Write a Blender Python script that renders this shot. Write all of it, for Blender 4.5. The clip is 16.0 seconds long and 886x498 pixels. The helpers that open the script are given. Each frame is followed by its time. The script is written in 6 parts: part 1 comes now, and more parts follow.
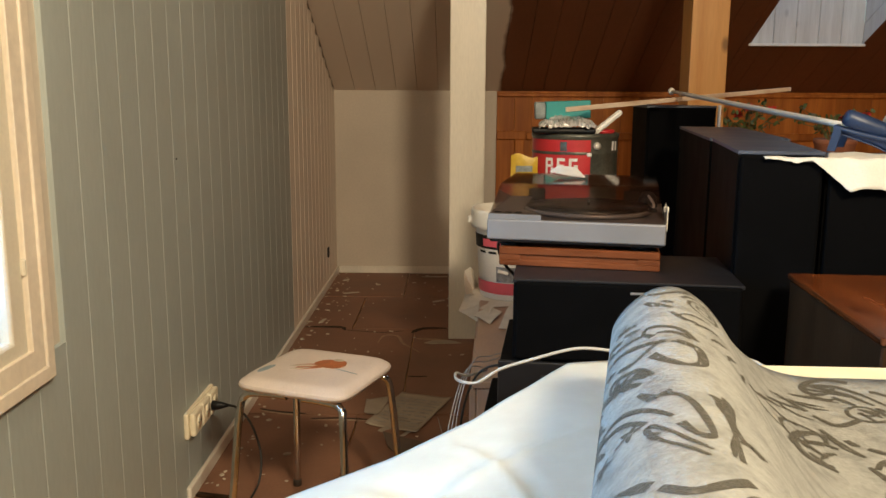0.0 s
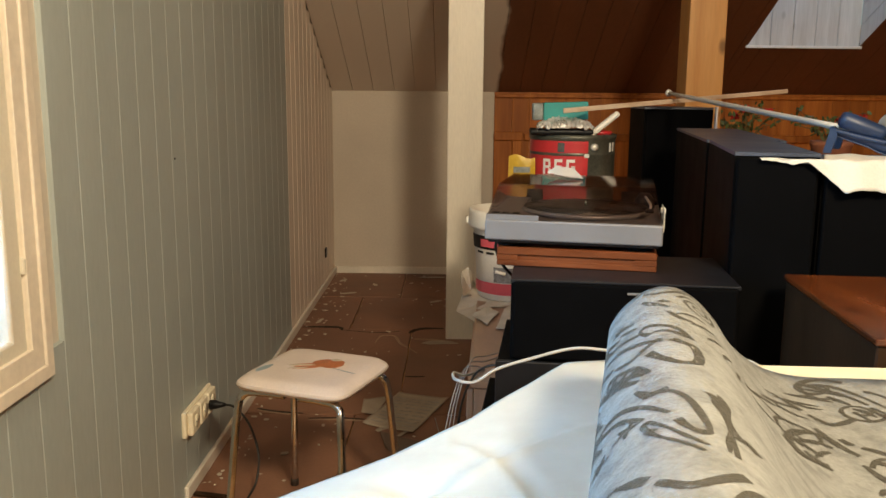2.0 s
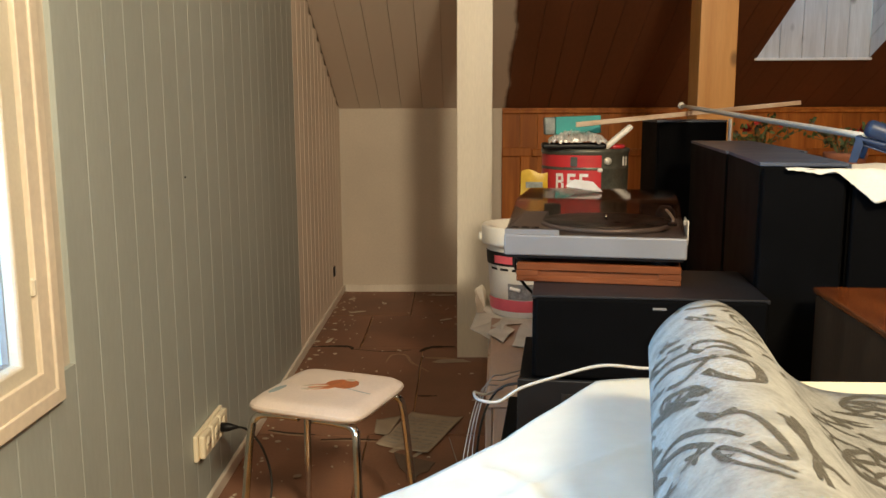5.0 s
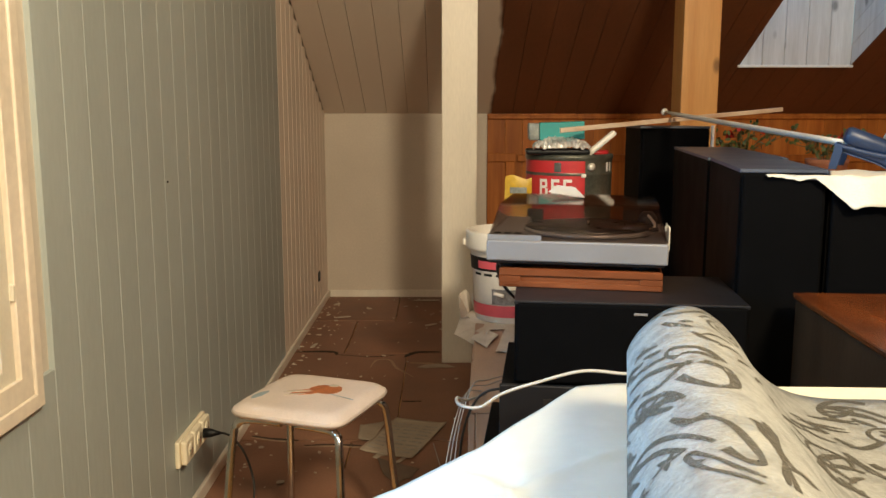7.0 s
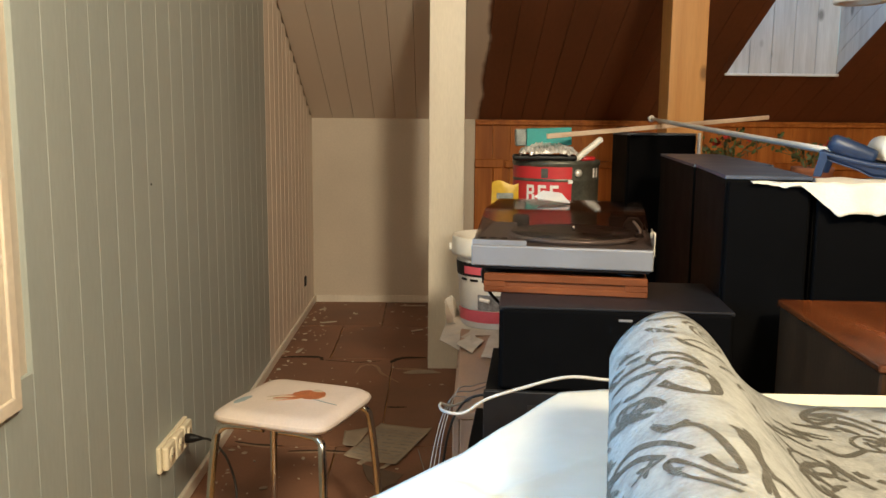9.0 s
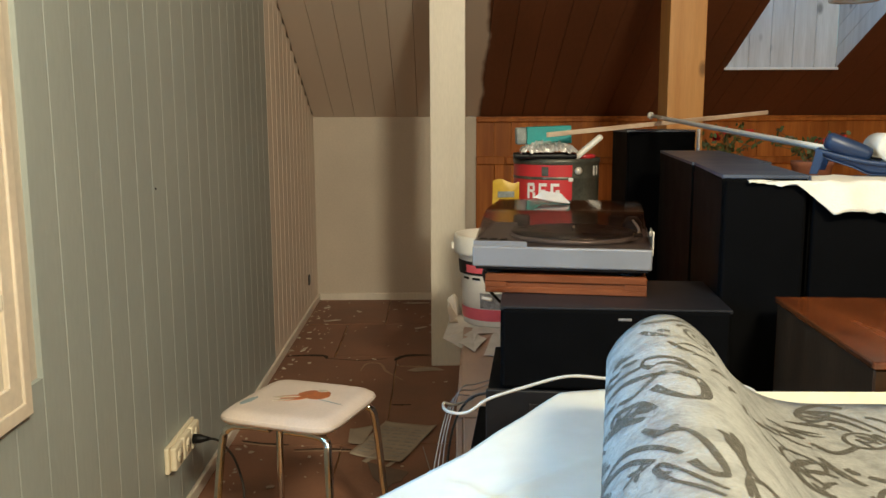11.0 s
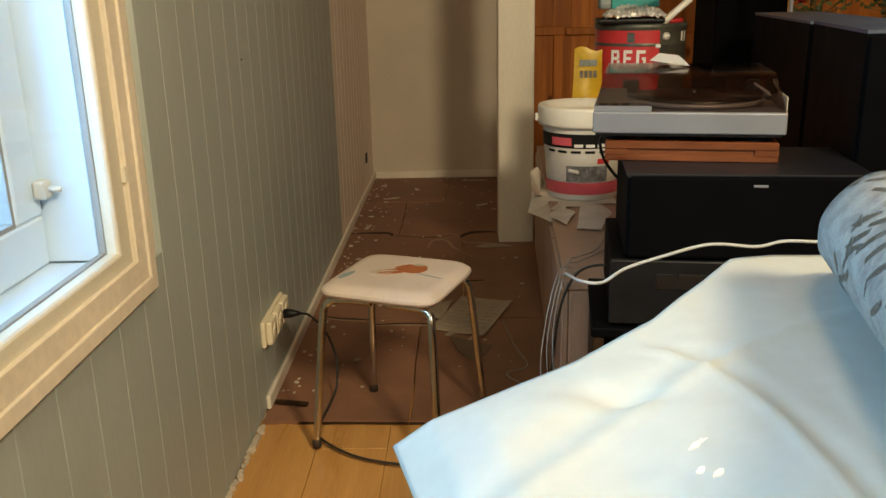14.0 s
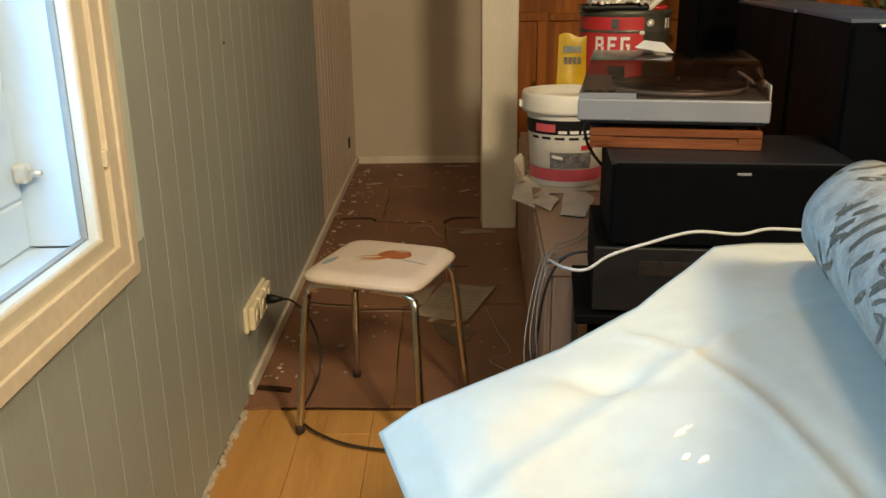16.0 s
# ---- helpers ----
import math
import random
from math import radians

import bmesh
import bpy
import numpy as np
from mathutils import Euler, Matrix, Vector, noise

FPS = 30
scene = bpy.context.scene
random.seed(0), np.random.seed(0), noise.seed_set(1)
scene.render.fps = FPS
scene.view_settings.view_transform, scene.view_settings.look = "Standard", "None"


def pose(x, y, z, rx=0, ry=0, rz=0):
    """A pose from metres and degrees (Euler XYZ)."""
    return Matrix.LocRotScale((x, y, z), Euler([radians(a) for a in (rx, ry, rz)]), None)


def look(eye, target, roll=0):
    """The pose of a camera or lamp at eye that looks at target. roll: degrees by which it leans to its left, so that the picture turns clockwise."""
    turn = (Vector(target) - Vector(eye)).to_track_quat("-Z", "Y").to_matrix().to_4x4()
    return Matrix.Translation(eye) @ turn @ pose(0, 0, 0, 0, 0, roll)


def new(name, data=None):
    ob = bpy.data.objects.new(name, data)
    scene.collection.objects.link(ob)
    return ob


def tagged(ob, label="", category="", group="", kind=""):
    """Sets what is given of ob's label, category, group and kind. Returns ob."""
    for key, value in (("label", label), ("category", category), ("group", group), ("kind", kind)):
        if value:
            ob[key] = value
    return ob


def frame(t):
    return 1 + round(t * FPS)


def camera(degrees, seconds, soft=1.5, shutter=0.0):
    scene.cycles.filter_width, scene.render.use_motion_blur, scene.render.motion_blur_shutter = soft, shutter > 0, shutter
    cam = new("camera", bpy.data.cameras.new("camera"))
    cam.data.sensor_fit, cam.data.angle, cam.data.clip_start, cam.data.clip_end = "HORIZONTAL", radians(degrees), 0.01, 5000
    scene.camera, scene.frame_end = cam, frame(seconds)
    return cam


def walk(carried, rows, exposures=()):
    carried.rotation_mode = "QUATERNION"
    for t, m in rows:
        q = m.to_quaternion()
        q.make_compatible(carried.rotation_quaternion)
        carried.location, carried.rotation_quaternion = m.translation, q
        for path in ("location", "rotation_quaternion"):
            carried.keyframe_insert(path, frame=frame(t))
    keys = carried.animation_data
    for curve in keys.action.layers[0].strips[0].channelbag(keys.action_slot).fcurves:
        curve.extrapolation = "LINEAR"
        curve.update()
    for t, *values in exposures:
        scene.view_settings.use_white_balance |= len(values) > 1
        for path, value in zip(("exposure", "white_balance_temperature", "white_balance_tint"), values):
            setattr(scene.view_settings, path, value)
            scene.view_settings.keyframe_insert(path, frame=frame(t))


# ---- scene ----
cam = camera(55.0, 16.0)
EXPOSURES = [(0.0, -0.05, 6150, 8), (3.0, 0.0, 6150, 8), (5.5, 0.12, 6150, 7), (9.0, 0.24, 6000, 6), (11.5, -0.03, 5650, 1), (12.0, -0.12, 5900, 1), (12.5, -0.28, 5650, -4), (13.0, -0.28, 6150, -1), (13.5, -0.28, 6350, 1), (14.5, -0.27, 6550, 3), (16.0, -0.26, 6650, 3)]
PATH = [
    (0, (-0.105, -0.051, 1.198), (-0.131, 1.916, 0.836), 0.3),
    (0.5, (-0.11, -0.054, 1.193), (-0.134, 1.913, 0.828), 0.5),
    (1, (-0.112, -0.058, 1.195), (-0.135, 1.908, 0.828), 0.6),
    (1.5, (-0.11, -0.056, 1.197), (-0.131, 1.911, 0.834), 0.5),
    (2, (-0.107, -0.059, 1.198), (-0.126, 1.908, 0.838), 0.5),
    (2.5, (-0.11, -0.063, 1.199), (-0.127, 1.906, 0.846), 0.4),
    (3, (-0.124, -0.045, 1.193), (-0.145, 1.926, 0.854), 0.3),
    (5.5, (-0.136, -0.019, 1.187), (-0.165, 1.956, 0.87), -0.3),
    (6, (-0.134, -0.019, 1.188), (-0.158, 1.956, 0.874), -0.3),
    (6.5, (-0.129, -0.019, 1.188), (-0.137, 1.957, 0.878), -0.1),
    (7, (-0.128, -0.02, 1.188), (-0.126, 1.957, 0.881), -0.0),
    (7.5, (-0.128, -0.02, 1.187), (-0.12, 1.957, 0.883), 0.1),
    (8, (-0.128, -0.021, 1.188), (-0.113, 1.956, 0.887), 0.3),
    (8.5, (-0.122, -0.007, 1.184), (-0.103, 1.971, 0.888), 0.4),
    (9, (-0.121, -0.01, 1.184), (-0.091, 1.968, 0.891), 0.5),
    (11.3, (-0.116, -0.042, 1.21), (-0.102, 1.934, 0.9), -0.5),
    (11.5, (-0.11, -0.047, 1.217), (-0.164, 1.926, 0.897), -2.0),
    (12, (-0.247, -0.002, 1.178), (-0.371, 1.953, 0.778), -1.9),
    (12.5, (-0.331, 0.042, 1.158), (-0.448, 1.958, 0.597), -1.1),
    (13, (-0.3, 0.022, 1.166), (-0.362, 1.938, 0.595), -0.6),
    (13.5, (-0.255, -0.002, 1.167), (-0.299, 1.915, 0.597), -0.8),
    (14, (-0.3, 0.018, 1.169), (-0.349, 1.933, 0.593), -1.3),
    (14.5, (-0.329, 0.052, 1.159), (-0.362, 1.964, 0.57), -1.0),
    (15, (-0.337, 0.042, 1.164), (-0.364, 1.945, 0.55), -0.8),
    (15.5, (-0.311, 0.021, 1.173), (-0.328, 1.926, 0.561), -0.7),
    (16, (-0.305, 0.02, 1.17), (-0.312, 1.925, 0.561), -0.7),
]
walk(cam, [(t, look(eye, target, roll)) for t, eye, target, roll in PATH], EXPOSURES)
SKY, LAMP, LAMP2, DAY, ROOFDAY = 0.15, 124.0, 20.0, 57.0, 7.5
LAMP_X, LAMP_Y, LAMP_Z = 0.80, -0.55, 2.46

# ---- world, sun and large lights ----
world = bpy.data.worlds.new("sky")
scene.world = world
world.use_nodes = True
wn = world.node_tree
sky = wn.nodes.new("ShaderNodeTexSky")
sky.sky_type = 'NISHITA'
sky.sun_disc = False
sky.sun_elevation = radians(14)
sky.sun_rotation = radians(120)
sky.air_density = 1.0
sky.ozone_density = 2.0
wn.nodes["Background"].inputs["Strength"].default_value = SKY
wn.links.new(sky.outputs[0], wn.nodes["Background"].inputs[0])

sun = new("sun", bpy.data.lights.new("sun", 'SUN'))
sun.data.energy, sun.data.angle, sun.data.color = 0.5, radians(12), (1.0, 0.93, 0.85)
sun.matrix_world = look((8, 10, 5), (0, 0, 0))

# the warm ceiling lamp of the room, above and behind the walk
bulb = new("bulb_light", bpy.data.lights.new("bulb_light", 'AREA'))
bulb.data.shape, bulb.data.size, bulb.data.energy = 'DISK', 0.42, LAMP
bulb.data.color = (1.0, 0.79, 0.515)
bulb.matrix_world = look((LAMP_X, LAMP_Y, LAMP_Z - 0.04), (0.0, 3.2, 0.6))
# and the lamp over the table
table_bulb = new("table_bulb_light", bpy.data.lights.new("table_bulb_light", 'AREA'))
table_bulb.data.shape, table_bulb.data.size, table_bulb.data.energy = 'DISK', 0.28, LAMP2
table_bulb.data.color = (1.0, 0.79, 0.515)
table_bulb.matrix_world = look((-0.20, 0.05, LAMP_Z - 0.04), (-0.10, 2.4, 0.3))
# daylight that the sky sends through the window
daylight = new("window_daylight", bpy.data.lights.new("window_daylight", 'AREA'))
daylight.data.shape, daylight.data.size, daylight.data.size_y = 'RECTANGLE', 1.05, 1.2
daylight.data.energy, daylight.data.color = DAY, (0.30, 0.62, 1.0)
daylight.matrix_world = look((-1.22, 0.82, 1.40), (0.5, 0.82, 1.15))

# and through the roof window
roof_daylight = new("roof_daylight", bpy.data.lights.new("roof_daylight", 'AREA'))
roof_daylight.data.shape, roof_daylight.data.size, roof_daylight.data.size_y = 'RECTANGLE', 0.6, 0.9
roof_daylight.data.energy, roof_daylight.data.color = ROOFDAY, (0.38, 0.66, 1.0)
roof_daylight.matrix_world = look((1.9, 4.30, 2.72), (1.2, 2.9, 1.1))


# ---- materials ----
def mat(name, colour, rough=0.6, vary=0.12, scale=6.0, bump=0.1, fine=60.0, metal=0.0, stretch=(1, 1, 1),
        colour2=None, ramp=(0.35, 0.7), piece=0.0, spec=0.5, coat=0.0, sheen=0.0):
    """A surface with a base colour, broad stains, fine grain and relief; sizes in metres of the world."""
    m = bpy.data.materials.new(name)
    m.use_nodes = True
    nt = m.node_tree
    N, L = nt.nodes, nt.links
    b = N["Principled BSDF"]
    tc = N.new("ShaderNodeNewGeometry")
    mp = N.new("ShaderNodeMapping")
    mp.inputs["Scale"].default_value = stretch
    L.new(tc.outputs["Position"], mp.inputs["Vector"])
    n1 = N.new("ShaderNodeTexNoise")
    n1.inputs["Scale"].default_value, n1.inputs["Detail"].default_value = scale, 6
    n2 = N.new("ShaderNodeTexNoise")
    n2.inputs["Scale"].default_value, n2.inputs["Detail"].default_value = fine, 4
    for n in (n1, n2):
        L.new(mp.outputs[0], n.inputs["Vector"])
    r = N.new("ShaderNodeValToRGB")
    r.color_ramp.elements[0].position, r.color_ramp.elements[1].position = ramp
    c2 = colour2 or tuple(c * (1 - vary * 2.2) for c in colour)
    r.color_ramp.elements[0].color, r.color_ramp.elements[1].color = (*c2, 1), (*colour, 1)
    L.new(n1.outputs["Fac"], r.inputs[0])
    hs = N.new("ShaderNodeHueSaturation")
    L.new(r.outputs[0], hs.inputs["Color"])
    mr = N.new("ShaderNodeMapRange")
    mr.inputs["To Min"].default_value, mr.inputs["To Max"].default_value = 1 - vary, 1 + vary
    mr.inputs["From Min"].default_value, mr.inputs["From Max"].default_value = 0.25, 0.75
    L.new(n2.outputs["Fac"], mr.inputs["Value"])
    last = mr.outputs[0]
    if piece:
        oi = N.new("ShaderNodeObjectInfo")
        pr = N.new("ShaderNodeMapRange")
        pr.inputs["To Min"].default_value, pr.inputs["To Max"].default_value = 1 - piece, 1 + piece
        L.new(oi.outputs["Random"], pr.inputs["Value"])
        mu = N.new("ShaderNodeMath")
        mu.operation = 'MULTIPLY'
        L.new(last, mu.inputs[0])
        L.new(pr.outputs[0], mu.inputs[1])
        last = mu.outputs[0]
    L.new(last, hs.inputs["Value"])
    L.new(hs.outputs[0], b.inputs["Base Color"])
    rr = N.new("ShaderNodeMapRange")
    rr.inputs["To Min"].default_value, rr.inputs["To Max"].default_value = max(0.02, rough - 0.1), min(1, rough + 0.1)
    L.new(n1.outputs["Fac"], rr.inputs["Value"])
    L.new(rr.outputs[0], b.inputs["Roughness"])
    b.inputs["Metallic"].default_value = metal
    b.inputs["Specular IOR Level"].default_value = spec
    b.inputs["Coat Weight"].default_value = coat
    b.inputs["Sheen Weight"].default_value = sheen
    if bump:
        bu = N.new("ShaderNodeBump")
        bu.inputs["Strength"].default_value, bu.inputs["Distance"].default_value = bump, 0.004
        L.new(n2.outputs["Fac"], bu.inputs["Height"])
        L.new(bu.outputs[0], b.inputs["Normal"])
    return m


def wood(name, colour, dark, rough=0.45, grain=(1, 1, 0.07), scale=22.0, piece=0.12, knots=True, coat=0.0, bump=0.08):
    """Wood whose grain runs along the axis with the small number of grain; a few dark knots."""
    m = mat(name, colour, rough, 0.08, scale, bump, 150.0, stretch=grain, colour2=dark, ramp=(0.3, 0.72), piece=piece, coat=coat)
    if knots:
        nt = m.node_tree
        N, L = nt.nodes, nt.links
        b = N["Principled BSDF"]
        src = b.inputs["Base Color"].links[0].from_socket
        tc = N.new("ShaderNodeNewGeometry")
        mp = N.new("ShaderNodeMapping")
        mp.inputs["Scale"].default_value = tuple(0.55 if g < 0.5 else 1.0 for g in grain)
        L.new(tc.outputs["Position"], mp.inputs[0])
        v = N.new("ShaderNodeTexVoronoi")
        v.inputs["Scale"].default_value = 5.5
        L.new(mp.outputs[0], v.inputs["Vector"])
        r = N.new("ShaderNodeValToRGB")
        r.color_ramp.elements[0].position, r.color_ramp.elements[0].color = 0.06, (1, 1, 1, 1)
        r.color_ramp.elements[1].position, r.color_ramp.elements[1].color = 0.13, (0, 0, 0, 1)
        L.new(v.outputs["Distance"], r.inputs[0])
        mx = N.new("ShaderNodeMix")
        mx.data_type = 'RGBA'
        mx.inputs["B"].default_value = (*[c * 0.45 for c in dark], 1)
        L.new(r.outputs[0], mx.inputs["Factor"])
        L.new(src, mx.inputs["A"])
        L.new(mx.outputs["Result"], b.inputs["Base Color"])
    return m


def glass(name, tint=(1, 1, 1), rough=0.0, gloss=1.0):
    m = bpy.data.materials.new(name)
    m.use_nodes = True
    N, L = m.node_tree.nodes, m.node_tree.links
    N.remove(N["Principled BSDF"])
    tr, gl, mx, fr = N.new("ShaderNodeBsdfTransparent"), N.new("ShaderNodeBsdfGlossy"), N.new("ShaderNodeMixShader"), N.new("ShaderNodeLayerWeight")
    pw = N.new("ShaderNodeMath")
    pw.operation = 'POWER'
    pw.inputs[1].default_value = 4.0
    ml = N.new("ShaderNodeMath")
    ml.operation = 'MULTIPLY_ADD'
    ml.inputs[1].default_value, ml.inputs[2].default_value = 0.7 * gloss, 0.03 * gloss
    L.new(fr.outputs["Facing"], pw.inputs[0])
    L.new(pw.outputs[0], ml.inputs[0])
    tr.inputs[0].default_value = (*tint, 1)
    gl.inputs["Roughness"].default_value = rough
    L.new(ml.outputs[0], mx.inputs[0])
    L.new(tr.outputs[0], mx.inputs[1])
    L.new(gl.outputs[0], mx.inputs[2])
    L.new(mx.outputs[0], N["Material Output"].inputs[0])
    return m


M_GREY = mat("grey_painted_board", (0.37, 0.41, 0.395), 0.45, 0.05, 3.0, 0.10, 90, stretch=(1, 1, 0.25), piece=0.025)
M_CREAM = mat("cream_painted_board", (0.84, 0.74, 0.63), 0.5, 0.05, 3.0, 0.12, 70, stretch=(1, 1, 0.3), piece=0.02)
M_CREAM_WALL = mat("cream_painted_wall", (0.62, 0.545, 0.45), 0.55, 0.05, 2.2, 0.12, 80)
M_WHITE = mat("white_painted_wood", (0.80, 0.74, 0.64), 0.4, 0.05, 5.0, 0.08, 120, stretch=(1, 1, 0.2))
M_TRIM = mat("pale_varnished_trim", (0.78, 0.69, 0.56), 0.4, 0.09, 7.0, 0.06, 160, stretch=(1, 0.3, 0.3))
M_SASH = mat("cream_window_sash", (0.70, 0.65, 0.53), 0.35, 0.04, 5.0, 0.05, 120)
# white paint with the blue of the window's daylight mixed into it
M_OUTERSASH = mat("white_casing_daylight_tint", (0.68, 0.78, 0.88), 0.4, 0.04, 5.0, 0.05, 120)
M_PINE = wood("orange_pine_board", (0.52, 0.185, 0.036), (0.30, 0.088, 0.016), 0.5, piece=0.16)
M_PINE.node_tree.nodes["Principled BSDF"].inputs["Specular IOR Level"].default_value = 0.2
M_POST = wood("yellow_pine_post", (0.56, 0.29, 0.085), (0.44, 0.20, 0.05), 0.4, piece=0.0)
M_LAMINATE = wood("honey_laminate", (0.60, 0.32, 0.10), (0.50, 0.25, 0.07), 0.3, grain=(1, 0.06, 1), scale=14, piece=0.05, knots=False, coat=0.2, bump=0.02)
M_HARDBOARD = mat("brown_covering_board", (0.268, 0.130, 0.077), 0.6, 0.09, 3.2, 0.25, 120, colour2=(0.185, 0.090, 0.053), piece=0.09)
M_FLECK = mat("plaster_fleck", (0.60, 0.52, 0.42), 0.8, 0.1, 30, 0.2, 200)
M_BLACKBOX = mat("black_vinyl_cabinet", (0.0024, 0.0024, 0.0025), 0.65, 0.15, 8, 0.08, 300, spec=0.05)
# blue reflection of the roof window, put into the black tops' base colour
M_BLACKTOP_SHEEN = mat("black_top_painted_sheen", (0.030, 0.043, 0.075), 0.40, 0.12, 8, 0.05, 300, spec=0.9)
M_BLACKCLOTH = mat("black_grille_cloth", (0.0026, 0.0026, 0.003), 0.9, 0.2, 10, 0.3, 900, spec=0.05)
M_BLACKPLASTIC = mat("black_plastic", (0.008, 0.008, 0.009), 0.45, 0.1, 20, 0.05, 200, spec=0.25)
# black vinyl lightened and blued to paint in the light on the top
M_SPKTOP = mat("black_vinyl_top_lightened", (0.009, 0.010, 0.014), 0.42, 0.12, 9, 0.08, 300)
M_SILVER = mat("silver_plastic", (0.24, 0.24, 0.252), 0.38, 0.03, 10, 0.03, 400, metal=0.3)
M_CHROME = mat("chrome_tube", (0.62, 0.58, 0.53), 0.18, 0.08, 15, 0.02, 200, metal=1.0)
M_ALU = mat("aluminium_rod", (0.72, 0.68, 0.60), 0.35, 0.05, 15, 0.03, 200, metal=0.25)
M_FOIL = mat("crumpled_foil", (0.86, 0.86, 0.85), 0.3, 0.1, 40, 0.9, 90, metal=0.65)
M_BAMBOO = wood("orange_bamboo_board", (0.185, 0.055, 0.018), (0.085, 0.024, 0.008), 0.3, grain=(0.06, 1, 1), scale=30, piece=0, knots=False, bump=0.04)
M_BROWNTOP = wood("reddish_wood_top", (0.19, 0.050, 0.011), (0.060, 0.016, 0.005), 0.25, grain=(1, 0.2, 1), scale=11, piece=0, knots=True, coat=0.3, bump=0.03)
M_BROWNSIDE = mat("dark_brown_veneer", (0.036, 0.018, 0.008), 0.5, 0.15, 12, 0.06, 150, stretch=(1, 1, 0.2), spec=0.15)
M_LOWCAB = mat("pale_pinkish_veneer", (0.42, 0.27, 0.18), 0.45, 0.08, 8, 0.05, 150, stretch=(1, 1, 0.15))
M_SEAT = mat("grimy_white_seat_vinyl", (0.72, 0.62, 0.56), 0.35, 0.05, 9, 0.06, 160)
M_ORANGEPAINT = mat("orange_stain", (0.50, 0.16, 0.055), 0.4, 0.15, 40, 0.1, 160)
M_BLUEPAINT = mat("blue_grey_stain", (0.30, 0.38, 0.42), 0.4, 0.1, 40, 0.1, 160)
M_PAPERSHEET = mat("pale_lining_paper", (0.52, 0.528, 0.472), 0.5, 0.04, 3.5, 0.05, 40, spec=0.35)
M_TABLE = mat("cream_table_top", (0.82, 0.76, 0.52), 0.5, 0.04, 6, 0.04, 120)
M_NEWS = mat("newsprint", (0.45, 0.37, 0.29), 0.85, 0.1, 9, 0.1, 200)
M_PAPERSCRAP = mat("torn_white_paper", (0.66, 0.61, 0.53), 0.85, 0.06, 9, 0.15, 160, colour2=(0.52, 0.47, 0.40))
M_INK = mat("grey_print", (0.20, 0.18, 0.16), 0.85, 0.2, 60, 0.0, 300)
M_TOWEL = mat("white_paper_towel", (0.62, 0.59, 0.52), 0.9, 0.03, 12, 0.3, 220)
M_PLASTICWHITE = mat("white_bucket_plastic", (0.80, 0.77, 0.70), 0.35, 0.04, 8, 0.04, 140)
M_IVORY = mat("ivory_plastic", (0.82, 0.74, 0.56), 0.4, 0.03, 14, 0.03, 200)
M_REDLABEL = mat("red_print", (0.55, 0.03, 0.035), 0.4, 0.07, 20, 0.03, 200)
M_PINKLABEL = mat("pink_red_print", (0.62, 0.10, 0.13), 0.4, 0.06, 20, 0.02, 200)
M_CANGREY = mat("grey_green_tin", (0.13, 0.13, 0.105), 0.4, 0.2, 18, 0.06, 120, metal=0.4)
M_WHITEPRINT = mat("white_print", (0.80, 0.78, 0.74), 0.5, 0.04, 30, 0.0, 200)
M_GREYPRINT = mat("grey_picture_print", (0.25, 0.25, 0.26), 0.5, 0.3, 45, 0.0, 200)
M_TEAL = mat("turquoise_card", (0.03, 0.30, 0.29), 0.55, 0.07, 14, 0.04, 160)
M_GREYCARD = mat("grey_printed_card", (0.30, 0.33, 0.32), 0.55, 0.25, 30, 0.04, 160)
M_YELLOW = mat("yellow_bag_film", (0.64, 0.41, 0.02), 0.4, 0.1, 12, 0.3, 60)
M_BRISTLE = mat("brush_bristle", (0.35, 0.26, 0.16), 0.8, 0.2, 40, 0.4, 300)
M_BLUE = mat("dark_blue_plastic", (0.014, 0.030, 0.078), 0.42, 0.06, 15, 0.04, 150)
M_CABLEWHITE = mat("white_cable", (0.44, 0.43, 0.40), 0.45, 0.03, 30, 0.0, 200)
M_CABLEGREY = mat("grey_cable", (0.32, 0.31, 0.30), 0.5, 0.05, 30, 0.0, 200)
M_CABLEBLACK = mat("black_cable", (0.02, 0.018, 0.016), 0.5, 0.1, 30, 0.0, 200)
M_STEM = mat("dry_plant_stem", (0.16, 0.13, 0.04), 0.8, 0.2, 40, 0.2, 200)
M_LEAF = mat("dull_green_leaf", (0.10, 0.13, 0.035), 0.6, 0.2, 40, 0.2, 200)
M_PETAL = mat("red_petal", (0.60, 0.03, 0.02), 0.6, 0.1, 40, 0.1, 200)
M_TERRA = mat("clay_pot", (0.38, 0.15, 0.08), 0.8, 0.1, 14, 0.15, 120)
M_RUBBER = mat("brown_rubber_foot", (0.05, 0.035, 0.025), 0.7, 0.1, 30, 0.05, 200)
M_SHADE = mat("cream_lamp_shade", (0.75, 0.68, 0.55), 0.6, 0.03, 14, 0.1, 160)
M_CEILPLAIN = mat("plain_pale_boarding", (0.62, 0.55, 0.45), 0.6, 0.05, 4, 0.1, 60)
M_GLASS = glass("window_glass", (0.95, 0.98, 1.0), gloss=0.5)
M_COVER = glass("smoky_clear_acrylic", (0.76, 0.70, 0.66), 0.05, gloss=1.0)
M_VINYL = mat("black_rubber_platter", (0.012, 0.012, 0.012), 0.3, 0.1, 30, 0.1, 300)
M_OUT = mat("far_dusk_wall", (0.22, 0.28, 0.36), 0.9, 0.2, 0.6, 0.0, 4)


# emission stands in for the daylit view beyond the window
M_BACKDROP_GLOW = mat("outside_backdrop_glow", (0.20, 0.27, 0.36), 0.9, 0.2, 0.35, 0.0, 2.0)
M_BACKDROP_GLOW.node_tree.nodes["Principled BSDF"].inputs["Emission Color"].default_value = (0.17, 0.30, 0.46, 1)
